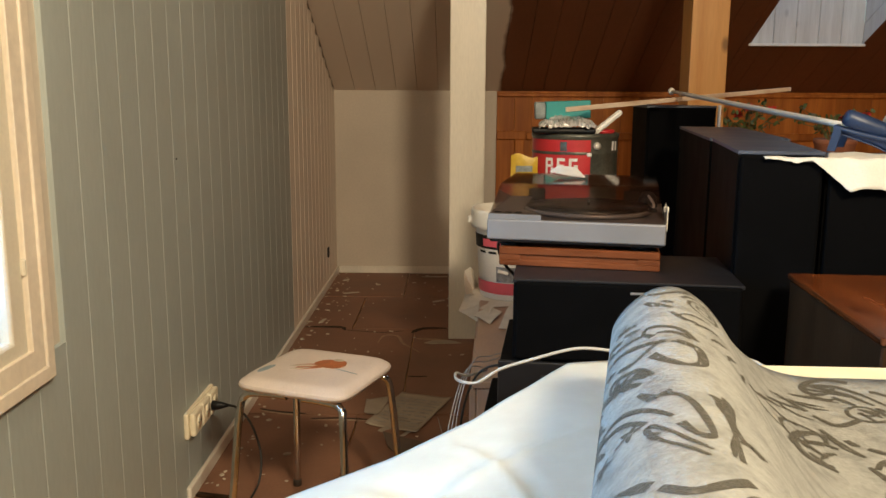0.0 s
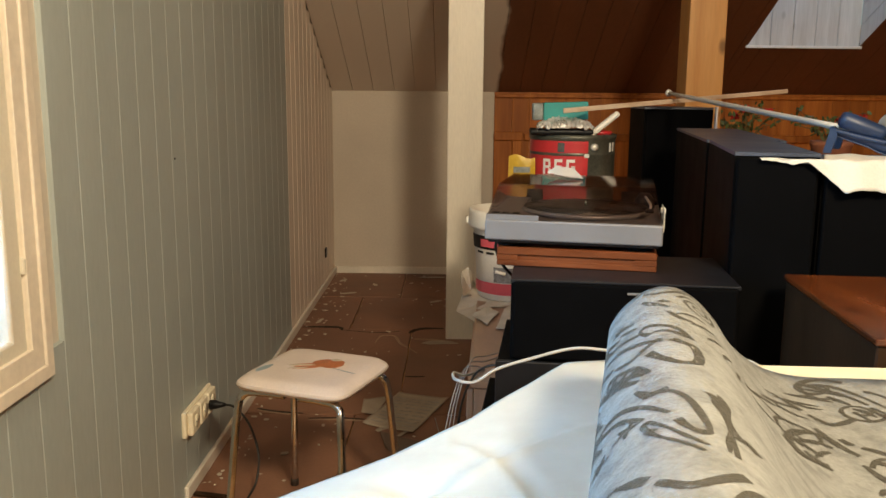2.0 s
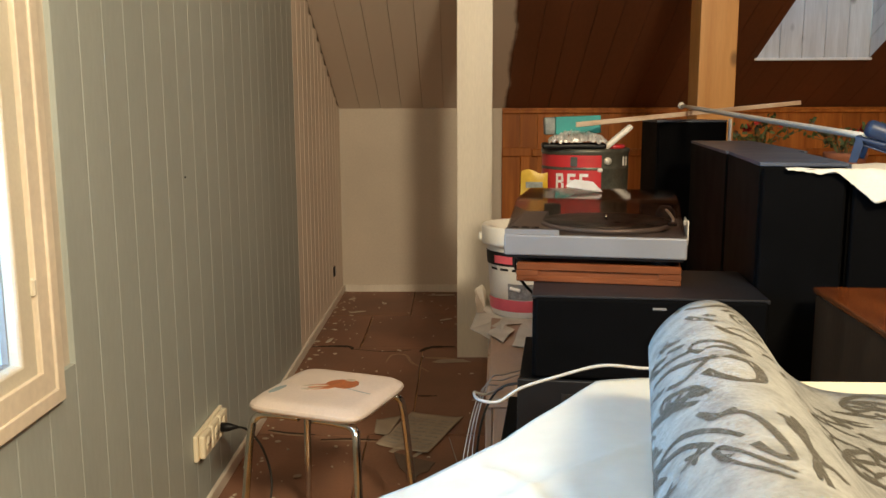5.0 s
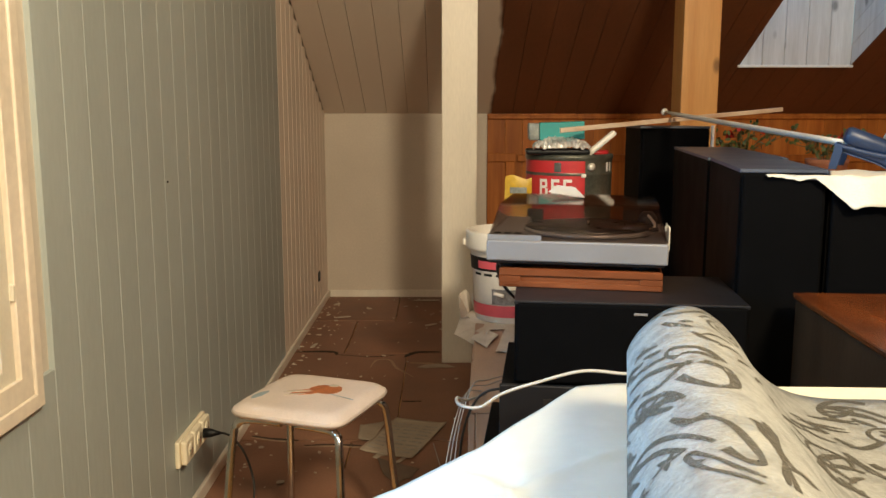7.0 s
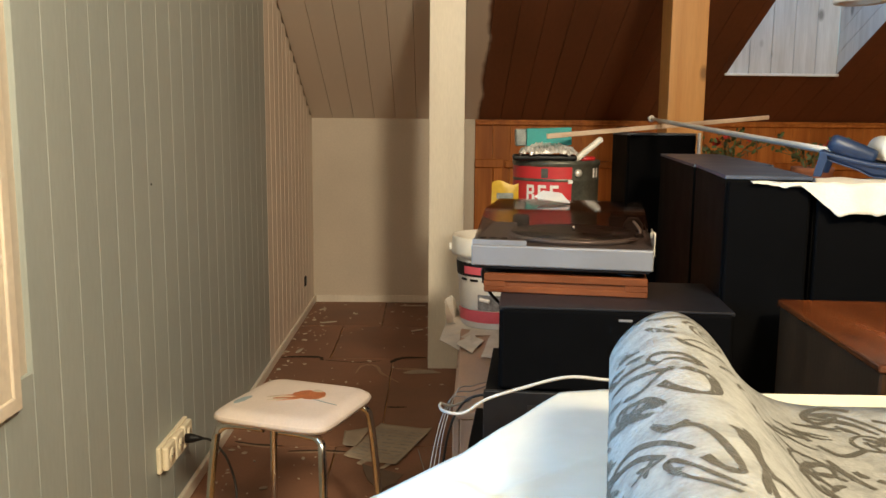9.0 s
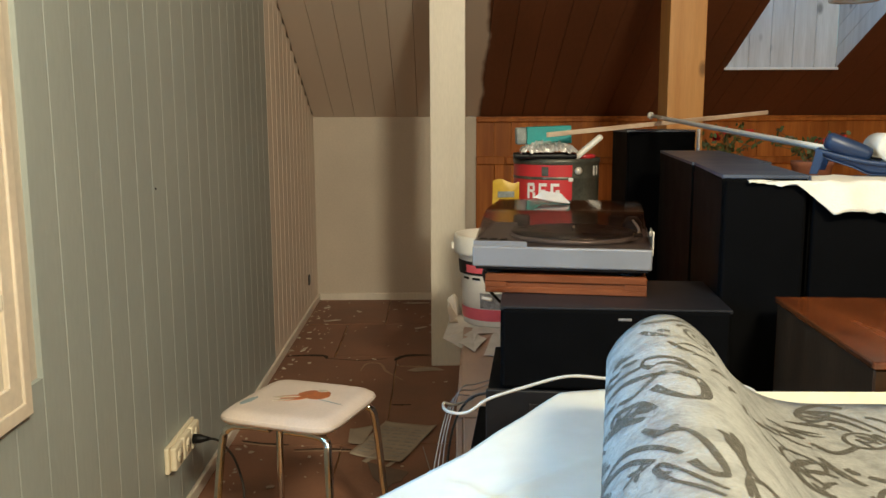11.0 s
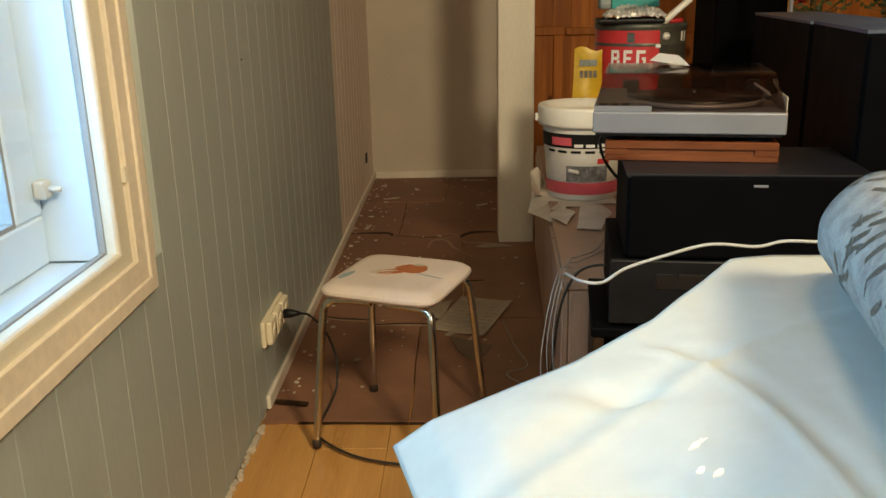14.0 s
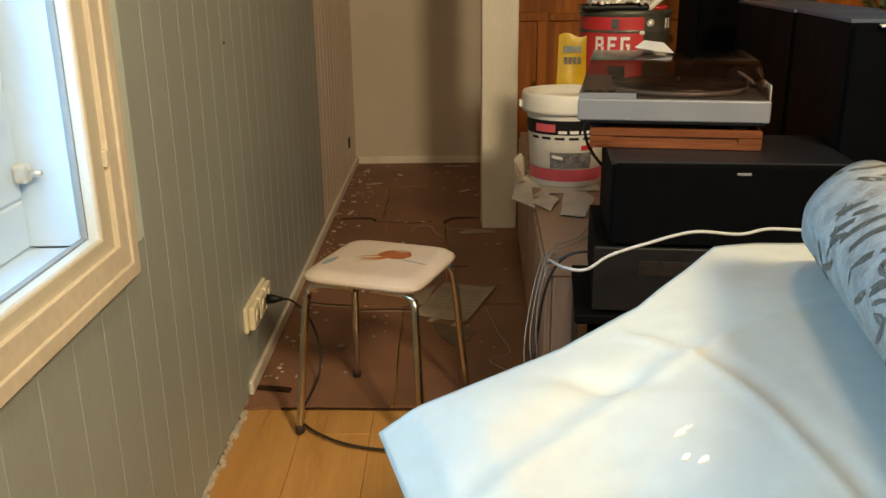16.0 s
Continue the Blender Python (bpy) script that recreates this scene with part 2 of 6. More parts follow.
M_BACKDROP_GLOW.node_tree.nodes["Principled BSDF"].inputs["Emission Strength"].default_value = 0.45


# ---- helpers for meshes ----
def finish(name, bm, material, parent=None, label=""):
    me = bpy.data.meshes.new(name)
    bm.normal_update()
    bm.to_mesh(me)
    bm.free()
    for m in (material if isinstance(material, (list, tuple)) else (material,)):
        me.materials.append(m)
    ob = new(name, me)
    if parent is not None:
        ob.parent = parent
    if label:
        ob["label"] = label
    return ob


part = finish


def thing(name, m, label, category, group="", kind=""):
    e = new(name)
    e.empty_display_size = 0.05
    e.matrix_world = m
    return tagged(e, label, category, group, kind)


def add_box(bm, lo, hi, bevel=0.0, segs=2, mi=0, m=None):
    """A box from corner to corner, with rounded edges if asked for."""
    b = bmesh.new()
    r = bmesh.ops.create_cube(b, size=1.0)
    for v in r["verts"]:
        v.co = Vector([lo[i] + (v.co[i] + 0.5) * (hi[i] - lo[i]) for i in range(3)])
    if bevel:
        bmesh.ops.bevel(b, geom=b.edges[:], offset=bevel, segments=segs, affect='EDGES', profile=0.5)
    merge(bm, b, m, mi)
    return bm


def merge(bm, b, m=None, mi=0, smooth=False):
    if m is not None:
        b.transform(m)
    idx = {}
    for v in b.verts:
        idx[v] = bm.verts.new(v.co)
    for f in b.faces:
        try:
            nf = bm.faces.new([idx[v] for v in f.verts])
        except ValueError:
            continue
        nf.material_index = mi or f.material_index
        nf.smooth = smooth or f.smooth
    b.free()


def box(lo, hi, bevel=0.0, segs=2):
    return add_box(bmesh.new(), lo, hi, bevel, segs)


def add_lathe(bm, profile, segs=32, m=None, mi=0, smooth=True, a0=0.0, a1=360.0):
    """Turns (radius, height) pairs round z."""
    b = bmesh.new()
    full = abs(a1 - a0) >= 359.9
    n = segs if full else segs + 1
    rings = []
    for r, z in profile:
        rings.append([b.verts.new((r * math.cos(radians(a0 + (a1 - a0) * i / segs)), r * math.sin(radians(a0 + (a1 - a0) * i / segs)), z)) for i in range(n)])
    for p, q in zip(rings, rings[1:]):
        for i in range(segs):
            j = (i + 1) % n
            f = b.faces.new((p[i], p[j], q[j], q[i]))
            f.smooth = smooth
    bmesh.ops.remove_doubles(b, verts=b.verts[:], dist=1e-6)
    bmesh.ops.recalc_face_normals(b, faces=b.faces[:])
    merge(bm, b, m, mi)
    return bm


def lathe(profile, segs=32, **k):
    return add_lathe(bmesh.new(), profile, segs, **k)


def smooth_path(points, steps=8):
    """A rounded line through the points."""
    pts = [Vector(p) for p in points]
    out = []
    for i in range(len(pts) - 1):
        p0, p1, p2, p3 = pts[max(0, i - 1)], pts[i], pts[i + 1], pts[min(len(pts) - 1, i + 2)]
        for k in range(steps):
            t = k / steps
            out.append(0.5 * ((2 * p1) + (p2 - p0) * t + (2 * p0 - 5 * p1 + 4 * p2 - p3) * t * t + (3 * p1 - p0 - 3 * p2 + p3) * t ** 3))
    out.append(pts[-1])
    return out


def add_tube(bm, points, radius, segs=10, steps=8, taper=1.0, raw=False):
    line = [Vector(p) for p in points] if raw else smooth_path(points, steps)
    b = bmesh.new()
    rings = []
    up = Vector((0.13, 0.31, 0.94))
    for i, p in enumerate(line):
        d = (line[min(i + 1, len(line) - 1)] - line[max(i - 1, 0)]).normalized()
        u = d.cross(up)
        if u.length < 1e-3:
            u = d.cross(Vector((1, 0, 0)))
        u.normalize()
        w = d.cross(u).normalized()
        r = radius * (1 + (taper - 1) * i / max(1, len(line) - 1))
        rings.append([b.verts.new(p + r * (math.cos(2 * math.pi * k / segs) * u + math.sin(2 * math.pi * k / segs) * w)) for k in range(segs)])
    for p, q in zip(rings, rings[1:]):
        for k in range(segs):
            f = b.faces.new((p[k], p[(k + 1) % segs], q[(k + 1) % segs], q[k]))
            f.smooth = True
    b.faces.new(rings[0])
    b.faces.new(rings[-1])
    bmesh.ops.recalc_face_normals(b, faces=b.faces[:])
    merge(bm, b)
    return bm


def tube(points, radius, segs=10, steps=8, taper=1.0, raw=False):
    return add_tube(bmesh.new(), points, radius, segs, steps, taper, raw)


def add_prism(bm, outline, z0, z1, m=None, mi=0):
    """An outline in x and y, raised from z0 to z1."""
    b = bmesh.new()
    lo = [b.verts.new((x, y, z0)) for x, y in outline]
    hi = [b.verts.new((x, y, z1)) for x, y in outline]
    b.faces.new(lo[::-1])
    b.faces.new(hi)
    n = len(outline)
    for i in range(n):
        b.faces.new((lo[i], lo[(i + 1) % n], hi[(i + 1) % n], hi[i]))
    bmesh.ops.recalc_face_normals(b, faces=b.faces[:])
    merge(bm, b, m, mi)
    return bm


def grid(fn, nu, nv, thick=0.0, mi=0):
    """A sheet: fn(u, v) gives a place for u and v from 0 to 1; with a thickness along its normal if asked for."""
    b = bmesh.new()
    vs = [[b.verts.new(fn(i / nu, j / nv)) for j in range(nv + 1)] for i in range(nu + 1)]
    for i in range(nu):
        for j in range(nv):
            f = b.faces.new((vs[i][j], vs[i + 1][j], vs[i + 1][j + 1], vs[i][j + 1]))
            f.smooth = True
    if thick:
        b.normal_update()
        bmesh.ops.solidify(b, geom=b.faces[:], thickness=thick)
    return b


def blob(n, rx, ry, jitter, seed):
    rnd = random.Random(seed)
    return [(rx * (1 + rnd.uniform(-jitter, jitter)) * math.cos(2 * math.pi * i / n), ry * (1 + rnd.uniform(-jitter, jitter)) * math.sin(2 * math.pi * i / n)) for i in range(n)]

# ---- the room ----
WALL_X, BACK_Y, KNEE_Z, PITCH = -0.89, 5.55, 1.209, 0.48
RIGHT_X, FRONT_Y = 4.2, -3.2
RIDGE_Y = 0.8


def slope_z(y):
    return KNEE_Z + PITCH * (BACK_Y - y)


def structure(name, bm, material, label, category):
    return tagged(finish(name, bm, material), label, category, kind="structure")


# floor slab below the boards
bm = box((WALL_X - 0.3, FRONT_Y, -0.2), (RIGHT_X + 0.3, BACK_Y + 0.3, -0.016))
floor = structure("floor", bm, M_LAMINATE, "honey-coloured laminate floor with a worn sheen", "floor")

# left wall, with the window opening through it
WY0, WY1, WZ0, WZ1 = 0.30, 1.455, 0.727, 2.05
bm = bmesh.new()
for lo, hi in (((-1.16, FRONT_Y, 0), (WALL_X - 0.012, WY0, 3.2)), ((-1.16, WY1, 0), (WALL_X - 0.012, BACK_Y + 0.2, 3.2)),
               ((-1.16, WY0, 0), (WALL_X - 0.012, WY1, WZ0)), ((-1.16, WY0, WZ1), (WALL_X - 0.012, WY1, 3.2))):
    add_box(bm, lo, hi)
wall_left = structure("wall_left", bm, M_CEILPLAIN, "boarded wall painted grey, cream towards its far end", "wall")

# back knee wall
bm = box((WALL_X - 0.3, BACK_Y + 0.014, 0), (RIGHT_X + 0.3, BACK_Y + 0.2, KNEE_Z + 0.1))
wall_back = structure("wall_back", bm, M_CREAM_WALL, "low knee wall, cream in the alcove, orange pine beyond", "wall")
bm = box((WALL_X - 0.01, BACK_Y, 0), (0.16, BACK_Y + 0.014, KNEE_Z + 0.01))
finish("alcove_panel", bm, M_CREAM_WALL, wall_back, "smooth cream painted panel")
bm = box((RIGHT_X, FRONT_Y, 0), (RIGHT_X + 0.2, BACK_Y, 3.6))
structure("wall_right", bm, M_PINE, "orange pine boarded end wall", "wall")
bm = box((WALL_X - 0.3, FRONT_Y - 0.2, 0), (RIGHT_X + 0.2, FRONT_Y, 3.6))
structure("wall_front", bm, M_CEILPLAIN, "pale boarded wall", "wall")

# sloping ceiling: boards running up the slope, with the shaft of the roof window cut out
DX0, DX1, DY = 1.585, 2.225, 4.985
DTOP = 3.75
bm = bmesh.new()
w = 0.135
x = WALL_X
k = 0
while x < RIGHT_X:
    x1 = x + w
    spans = [(BACK_Y, RIDGE_Y)]
    pieces = [(x, x1, spans)]
    if x1 > DX0 and x < DX1:
        pieces = []
        if x < DX0:
            pieces.append((x, DX0, [(BACK_Y, RIDGE_Y)]))
        a, b2 = max(x, DX0), min(x1, DX1)
        pieces.append((a, b2, [(BACK_Y, DY), (DTOP, RIDGE_Y)]))
        if x1 > DX1:
            pieces.append((DX1, x1, [(BACK_Y, RIDGE_Y)]))
    for a, b2, sp in pieces:
        for ya, yb in sp:
            c = 0.0016
            n = Vector((0, PITCH, 1)).normalized()
            # the board's section across, with chamfered edges that leave a joint
            sect = [(a + 0.0005, 0.004), (a + c, 0.0), (b2 - c, 0.0), (b2 - 0.0005, 0.004), (b2 - 0.0005, 0.02), (a + 0.0005, 0.02)]
            rows = []
            for yy in (ya, yb):
                rows.append([bm.verts.new(Vector((sx, yy, slope_z(yy))) + n * h) for sx, h in sect])
            m_ = len(sect)
            for i in range(m_):
                bm.faces.new((rows[0][i], rows[0][(i + 1) % m_], rows[1][(i + 1) % m_], rows[1][i]))
            bm.faces.new(rows[0])
            bm.faces.new(rows[1])
    x = x1
bmesh.ops.recalc_face_normals(bm, faces=bm.faces[:])


def ceiling_material():
    """Cream paint up to a ragged painted edge, dark brown stain beyond it."""
    m = mat("half_painted_ceiling_board", (0.165, 0.062, 0.027), 0.5, 0.10, 4, 0.1, 70, stretch=(1, 0.3, 0.3))
    N, L = m.node_tree.nodes, m.node_tree.links
    b = N["Principled BSDF"]
    src = b.inputs["Base Color"].links[0].from_socket
    g = N.new("ShaderNodeNewGeometry")
    sp = N.new("ShaderNodeSeparateXYZ")
    L.new(g.outputs["Position"], sp.inputs[0])
    no = N.new("ShaderNodeTexNoise")
    no.inputs["Scale"].default_value, no.inputs["Detail"].default_value = 3.2, 6
    L.new(g.outputs["Position"], no.inputs["Vector"])
    ad = N.new("ShaderNodeMath")
    ad.operation = 'MULTIPLY_ADD'
    ad.inputs[1].default_value = 0.09
    L.new(no.outputs["Fac"], ad.inputs[0])
    L.new(sp.outputs["X"], ad.inputs[2])
    r = N.new("ShaderNodeMapRange")
    r.inputs["From Min"].default_value, r.inputs["From Max"].default_value = 0.212, 0.236
    L.new(ad.outputs[0], r.inputs["Value"])
    mx = N.new("ShaderNodeMix")
    mx.data_type = 'RGBA'
    mx.inputs["A"].default_value = (0.66, 0.57, 0.48, 1)
    L.new(r.outputs[0], mx.inputs["Factor"])
    L.new(src, mx.inputs["B"])
    L.new(mx.outputs["Result"], b.inputs["Base Color"])
    return m


M_CEIL = ceiling_material()
ceiling = structure("ceiling", bm, M_CEIL, "sloping boarded ceiling, cream paint ending raggedly at dark brown boards", "ceiling")
# roof above the boards, closed but for the roof window, and the slope behind the walk
bm = bmesh.new()


def roof_panel(bm, x0, x1, ya, yb, lift, t=0.1):
    vs = []
    for h in (0, t):
        for xx, yy in ((x0, ya), (x1, ya), (x1, yb), (x0, yb)):
            vs.append(bm.verts.new((xx, yy, slope_z(yy) + lift + h)))
    for q in ((0, 1, 2, 3), (7, 6, 5, 4), (0, 4, 5, 1), (1, 5, 6, 2), (2, 6, 7, 3), (3, 7, 4, 0)):
        bm.faces.new([vs[i] for i in q])


X0, X1 = WALL_X - 0.3, RIGHT_X + 0.3
for a, b2, ya, yb in ((X0, DX0 - 0.024, BACK_Y + 0.3, RIDGE_Y), (DX1 + 0.024, X1, BACK_Y + 0.3, RIDGE_Y), (DX0 - 0.024, DX1 + 0.024, BACK_Y + 0.3, DY + 0.024), (DX0 - 0.024, DX1 + 0.024, DTOP - 0.001, RIDGE_Y)):
    roof_panel(bm, a, b2, ya, yb, 0.03)
add_box(bm, (X0, FRONT_Y - 0.2, slope_z(RIDGE_Y)), (X1, RIDGE_Y, slope_z(RIDGE_Y) + 0.1))
bmesh.ops.recalc_face_normals(bm, faces=bm.faces[:])
structure("roof", bm, M_CEILPLAIN, "plain pale boarding of the upper roof", "roof")

# boarded shaft of the roof window
SH = 0.62
shaft = tagged(new("roof_window_shaft"), "white-washed boarded shaft of a roof window in bluish daylight", "window shaft", kind="structure")
M_WASH = wood("white_washed_board", (0.66, 0.66, 0.66), (0.52, 0.51, 0.50), 0.5, piece=0.06, knots=True)
nb = 5
for i in range(nb):
    a, b2 = DX0 + (DX1 - DX0) * i / nb, DX0 + (DX1 - DX0) * (i + 1) / nb
    bm = box((a + 0.001, DY, slope_z(DY) - 0.01), (b2 - 0.001, DY + 0.02, slope_z(DY) + 0.72), 0.003, 1)
    finish("board", bm, M_WASH, shaft)
for side, xs in ((0, (DX0 - 0.02, DX0)), (1, (DX1, DX1 + 0.02))):
    for i in range(6):
        bm = bmesh.new()
        l0, l1 = i * 0.115 + 0.002, (i + 1) * 0.115 - 0.002
        roof_panel(bm, xs[0], xs[1], DY + 0.0, DTOP, l0, l1 - l0)
        bmesh.ops.recalc_face_normals(bm, faces=bm.faces[:])
        finish("cheek_board", bm, M_WASH, shaft)
bm = box((DX0 - 0.02, DTOP - 0.02, slope_z(DTOP)), (DX1 + 0.02, DTOP, slope_z(DTOP) + 0.75))
finish("top_board", bm, M_WASH, shaft)
bm = box((DX0 - 0.012, DY - 0.012, slope_z(DY) - 0.012), (DX1 + 0.012, DY + 0.004, slope_z(DY) + 0.004), 0.003, 1)
finish("edge_strip", bm, M_WHITEPRINT, shaft, "white edge strip")
bm = bmesh.new()
roof_panel(bm, DX0 - 0.02, DX1 + 0.02, DY, DTOP, 0.70, 0.006)
pane = finish("roof_pane", bm, M_GLASS, shaft, "clear roof glass")
pane.visible_shadow = False

# posts
bm = box((-0.13, 4.0, 0), (0.036, 4.15, slope_z(4.0) + 0.03), 0.004, 2)
structure("white_post", bm, M_WHITE, "square wooden post painted cream white, floor to ceiling", "post")
bm = box((0.901, 3.70, 0), (1.060, 3.86, slope_z(3.70) + 0.03), 0.004, 2)
structure("pine_post", bm, M_POST, "square yellow pine post with knots", "post")

# pine hatch frame and top lath on the knee wall
hatch = tagged(new("wall_hatch"), "orange pine hatch frame set in the boarded knee wall", "hatch", kind="structure")
finish("rail", box((0.165, BACK_Y - 0.03, 0.90), (0.35, BACK_Y, 0.955), 0.004, 1), M_PINE, hatch)
finish("stile", box((0.285, BACK_Y - 0.028, 0.05), (0.345, BACK_Y, 0.90), 0.004, 1), M_PINE, hatch)
finish("door_panel", box((0.165, BACK_Y - 0.012, 0.05), (0.283, BACK_Y, 0.898), 0.003, 1), M_PINE, hatch)
lath = box((0.17, BACK_Y - 0.022, KNEE_Z - 0.035), (RIGHT_X, BACK_Y - 0.002, KNEE_Z - 0.012), 0.004, 1)
structure("trim", lath, M_PINE, "narrow pine lath under the ceiling", "trim")
structure("trim_rail", box((0.36, BACK_Y - 0.03, 0.90), (RIGHT_X, BACK_Y - 0.002, 0.945), 0.004, 1), M_PINE, "narrow pine rail across the knee wall", "trim")

# skirting along the left wall and the alcove
bm = box((WALL_X, 2.28, 0.0), (WALL_X + 0.014, BACK_Y, 0.045), 0.004, 1)
structure("baseboard", bm, M_WHITE, "low cream painted skirting, chipped", "baseboard")
bm = box((WALL_X + 0.016, BACK_Y - 0.014, 0.0), (0.15, BACK_Y - 0.001, 0.05), 0.004, 1)
structure("baseboard_back", bm, M_WHITE, "low cream painted skirting, chipped", "baseboard")

# ---- the window ----
window = tagged(new("window_1"), "cream-framed double window with deep white casing", "window", kind="structure")


def frame_ring(y0, y1, z0, z1, t, x0, x1, bevel=0.004):
    bm = bmesh.new()
    add_box(bm, (x0, y0, z0), (x1, y1, z0 + t), bevel, 2)
    add_box(bm, (x0, y0, z1 - t), (x1, y1, z1), bevel, 2)
    add_box(bm, (x0, y0, z0 + t), (x1, y0 + t, z1 - t), bevel, 2)
    add_box(bm, (x0, y1 - t, z0 + t), (x1, y1, z1 - t), bevel, 2)
    return bm


def mitred_ring(y0, y1, z0, z1, t, x0, x1, bevel=0.004):
    """A frame whose rails meet at mitred corners, its front edges eased."""
    outer = [(y0, z0), (y1, z0), (y1, z1), (y0, z1)]
    sgn = [(1, 1), (-1, 1), (-1, -1), (1, -1)]

    def ring(d, x):
        return [bm.verts.new((x, y + sy * d, z + sz * d)) for (y, z), (sy, sz) in zip(outer, sgn)]
    bm = bmesh.new()
    rows = [ring(0, x0), ring(0, x1 - bevel), ring(bevel * 0.4, x1 - bevel * 0.35), ring(bevel, x1), ring(t - bevel, x1), ring(t - bevel * 0.4, x1 - bevel * 0.35), ring(t, x1 - bevel), ring(t, x0)]
    for p, q in zip(rows, rows[1:] + rows[:1]):
        for i in range(4):
            bm.faces.new((p[i], p[(i + 1) % 4], q[(i + 1) % 4], q[i]))
    bmesh.ops.recalc_face_normals(bm, faces=bm.faces[:])
    return bm


trim_ob = finish("casing_trim", mitred_ring(WY0 - 0.057, WY1 + 0.057, WZ0 - 0.072, WZ1 + 0.057, 0.030, WALL_X, WALL_X + 0.020, 0.003), M_TRIM, window, "pale varnished wooden trim")
finish("inner_moulding", mitred_ring(WY0 - 0.027, WY1 + 0.027, WZ0 - 0.042, WZ1 + 0.027, 0.042, WALL_X, WALL_X + 0.0155, 0.0015), M_TRIM, trim_ob)
finish("window_frame", frame_ring(WY0, WY1, WZ0 - 0.03, WZ1, 0.012, -1.16, WALL_X - 0.002, 0.002), M_TRIM, window)
# two inner sashes side by side, each with its pane, and the white outer sashes behind them
for ya, yb in ((WY0 + 0.02, 0.872), (0.879, WY1 - 0.0158)):
    s = finish("inner_sash", mitred_ring(ya, yb, WZ0 - 0.024, WZ1 - 0.016, 0.055, WALL_X - 0.014, WALL_X + 0.008, 0.006), M_SASH, window, "cream painted sash")
    p = finish("pane", box((WALL_X - 0.012, ya + 0.050, WZ0 + 0.028), (WALL_X - 0.008, yb - 0.05, WZ1 - 0.068)), M_GLASS, s)
    p.visible_shadow = False
    finish("gasket", frame_ring(ya + 0.046, yb - 0.046, WZ0 + 0.022, WZ1 - 0.062, 0.012, WALL_X - 0.026, WALL_X - 0.0145, 0.001), M_CABLEGREY, s, "grey metal glazing strip")
    o = finish("outer_sash", frame_ring(ya + 0.012, yb - 0.058, WZ0 + 0.018, WZ1 - 0.03, 0.085, -1.05, -1.0, 0.006), M_OUTERSASH, window, "white outer sash, daylight blue in its colour")
    finish("outer_gasket", frame_ring(ya + 0.094, yb - 0.140, WZ0 + 0.10, WZ1 - 0.112, 0.010, -1.046, -1.004, 0.001), M_CABLEGREY, o, "grey rubber glazing strip")
    p = finish("outer_pane", box((-1.030, ya + 0.09, WZ0 + 0.098), (-1.026, yb - 0.138, WZ1 - 0.11)), M_GLASS, o)
    p.visible_shadow = False
for ya, yb in ((1.385, 1.436), (0.842, 0.876), (0.321, 0.34)):
    finish("reveal_lining", box((-1.06, ya, WZ0 + 0.018), (WALL_X - 0.027, yb, WZ1 - 0.026), 0.002, 1), M_OUTERSASH, window, "white painted reveal, daylight blue in its colour")
finish("window_sill", box((-1.10, WY0 + 0.021, WZ0 + 0.0005), (WALL_X - 0.027, 1.384, WZ0 + 0.017), 0.002, 1), M_OUTERSASH, window, "white inner sill, daylight blue in its colour")
latch = finish("latch", box((-0.999, 1.352, 0.86), (-0.975, 1.377, 0.892), 0.006, 2), M_ALU, window, "small metal window latch")
finish("latch_pin", lathe([(0, 0), (0.005, 0), (0.005, 0.02), (0, 0.02)], 10, m=pose(-0.976, 1.365, 0.876, 0, 90, 0)), M_ALU, latch)
finish("hinge", box((WALL_X - 0.02, 1.432, 0.868), (WALL_X + 0.015, 1.446, 0.900), 0.003, 1), M_SASH, window)

# boards of the left wall: grey nearer, cream beyond the post's line
BOARD = 0.12


def wall_board(width, height, c=0.0019, deep=0.0009):
    """One board with chamfered long edges; local x is its depth, y its width."""
    bm = bmesh.new()
    d = 0.012
    sect = [(0, 0.0007), (d - deep, 0.0007), (d, c), (d, width - c), (d - deep, width - 0.0007), (0, width - 0.0007)]
    lo = [bm.verts.new((sx, sy, 0)) for sx, sy in sect]
    hi = [bm.verts.new((sx, sy, height)) for sx, sy in sect]
    for i in range(len(sect)):
        bm.faces.new((lo[i], lo[(i + 1) % 6], hi[(i + 1) % 6], hi[i]))
    bm.faces.new(lo[::-1])
    bm.faces.new(hi)
    bmesh.ops.recalc_face_normals(bm, faces=bm.faces[:])
    return bm


# outside the window: a far backdrop that glows in place of the view, and ground
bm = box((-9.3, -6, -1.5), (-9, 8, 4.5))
structure("backdrop", bm, M_BACKDROP_GLOW, "plain grey-blue glowing backdrop outside the window", "facade")
bm = box((-80, -80, -1.8), (80, 80, -1.6))
structure("ground", bm, M_OUT, "dusky ground outside", "ground")

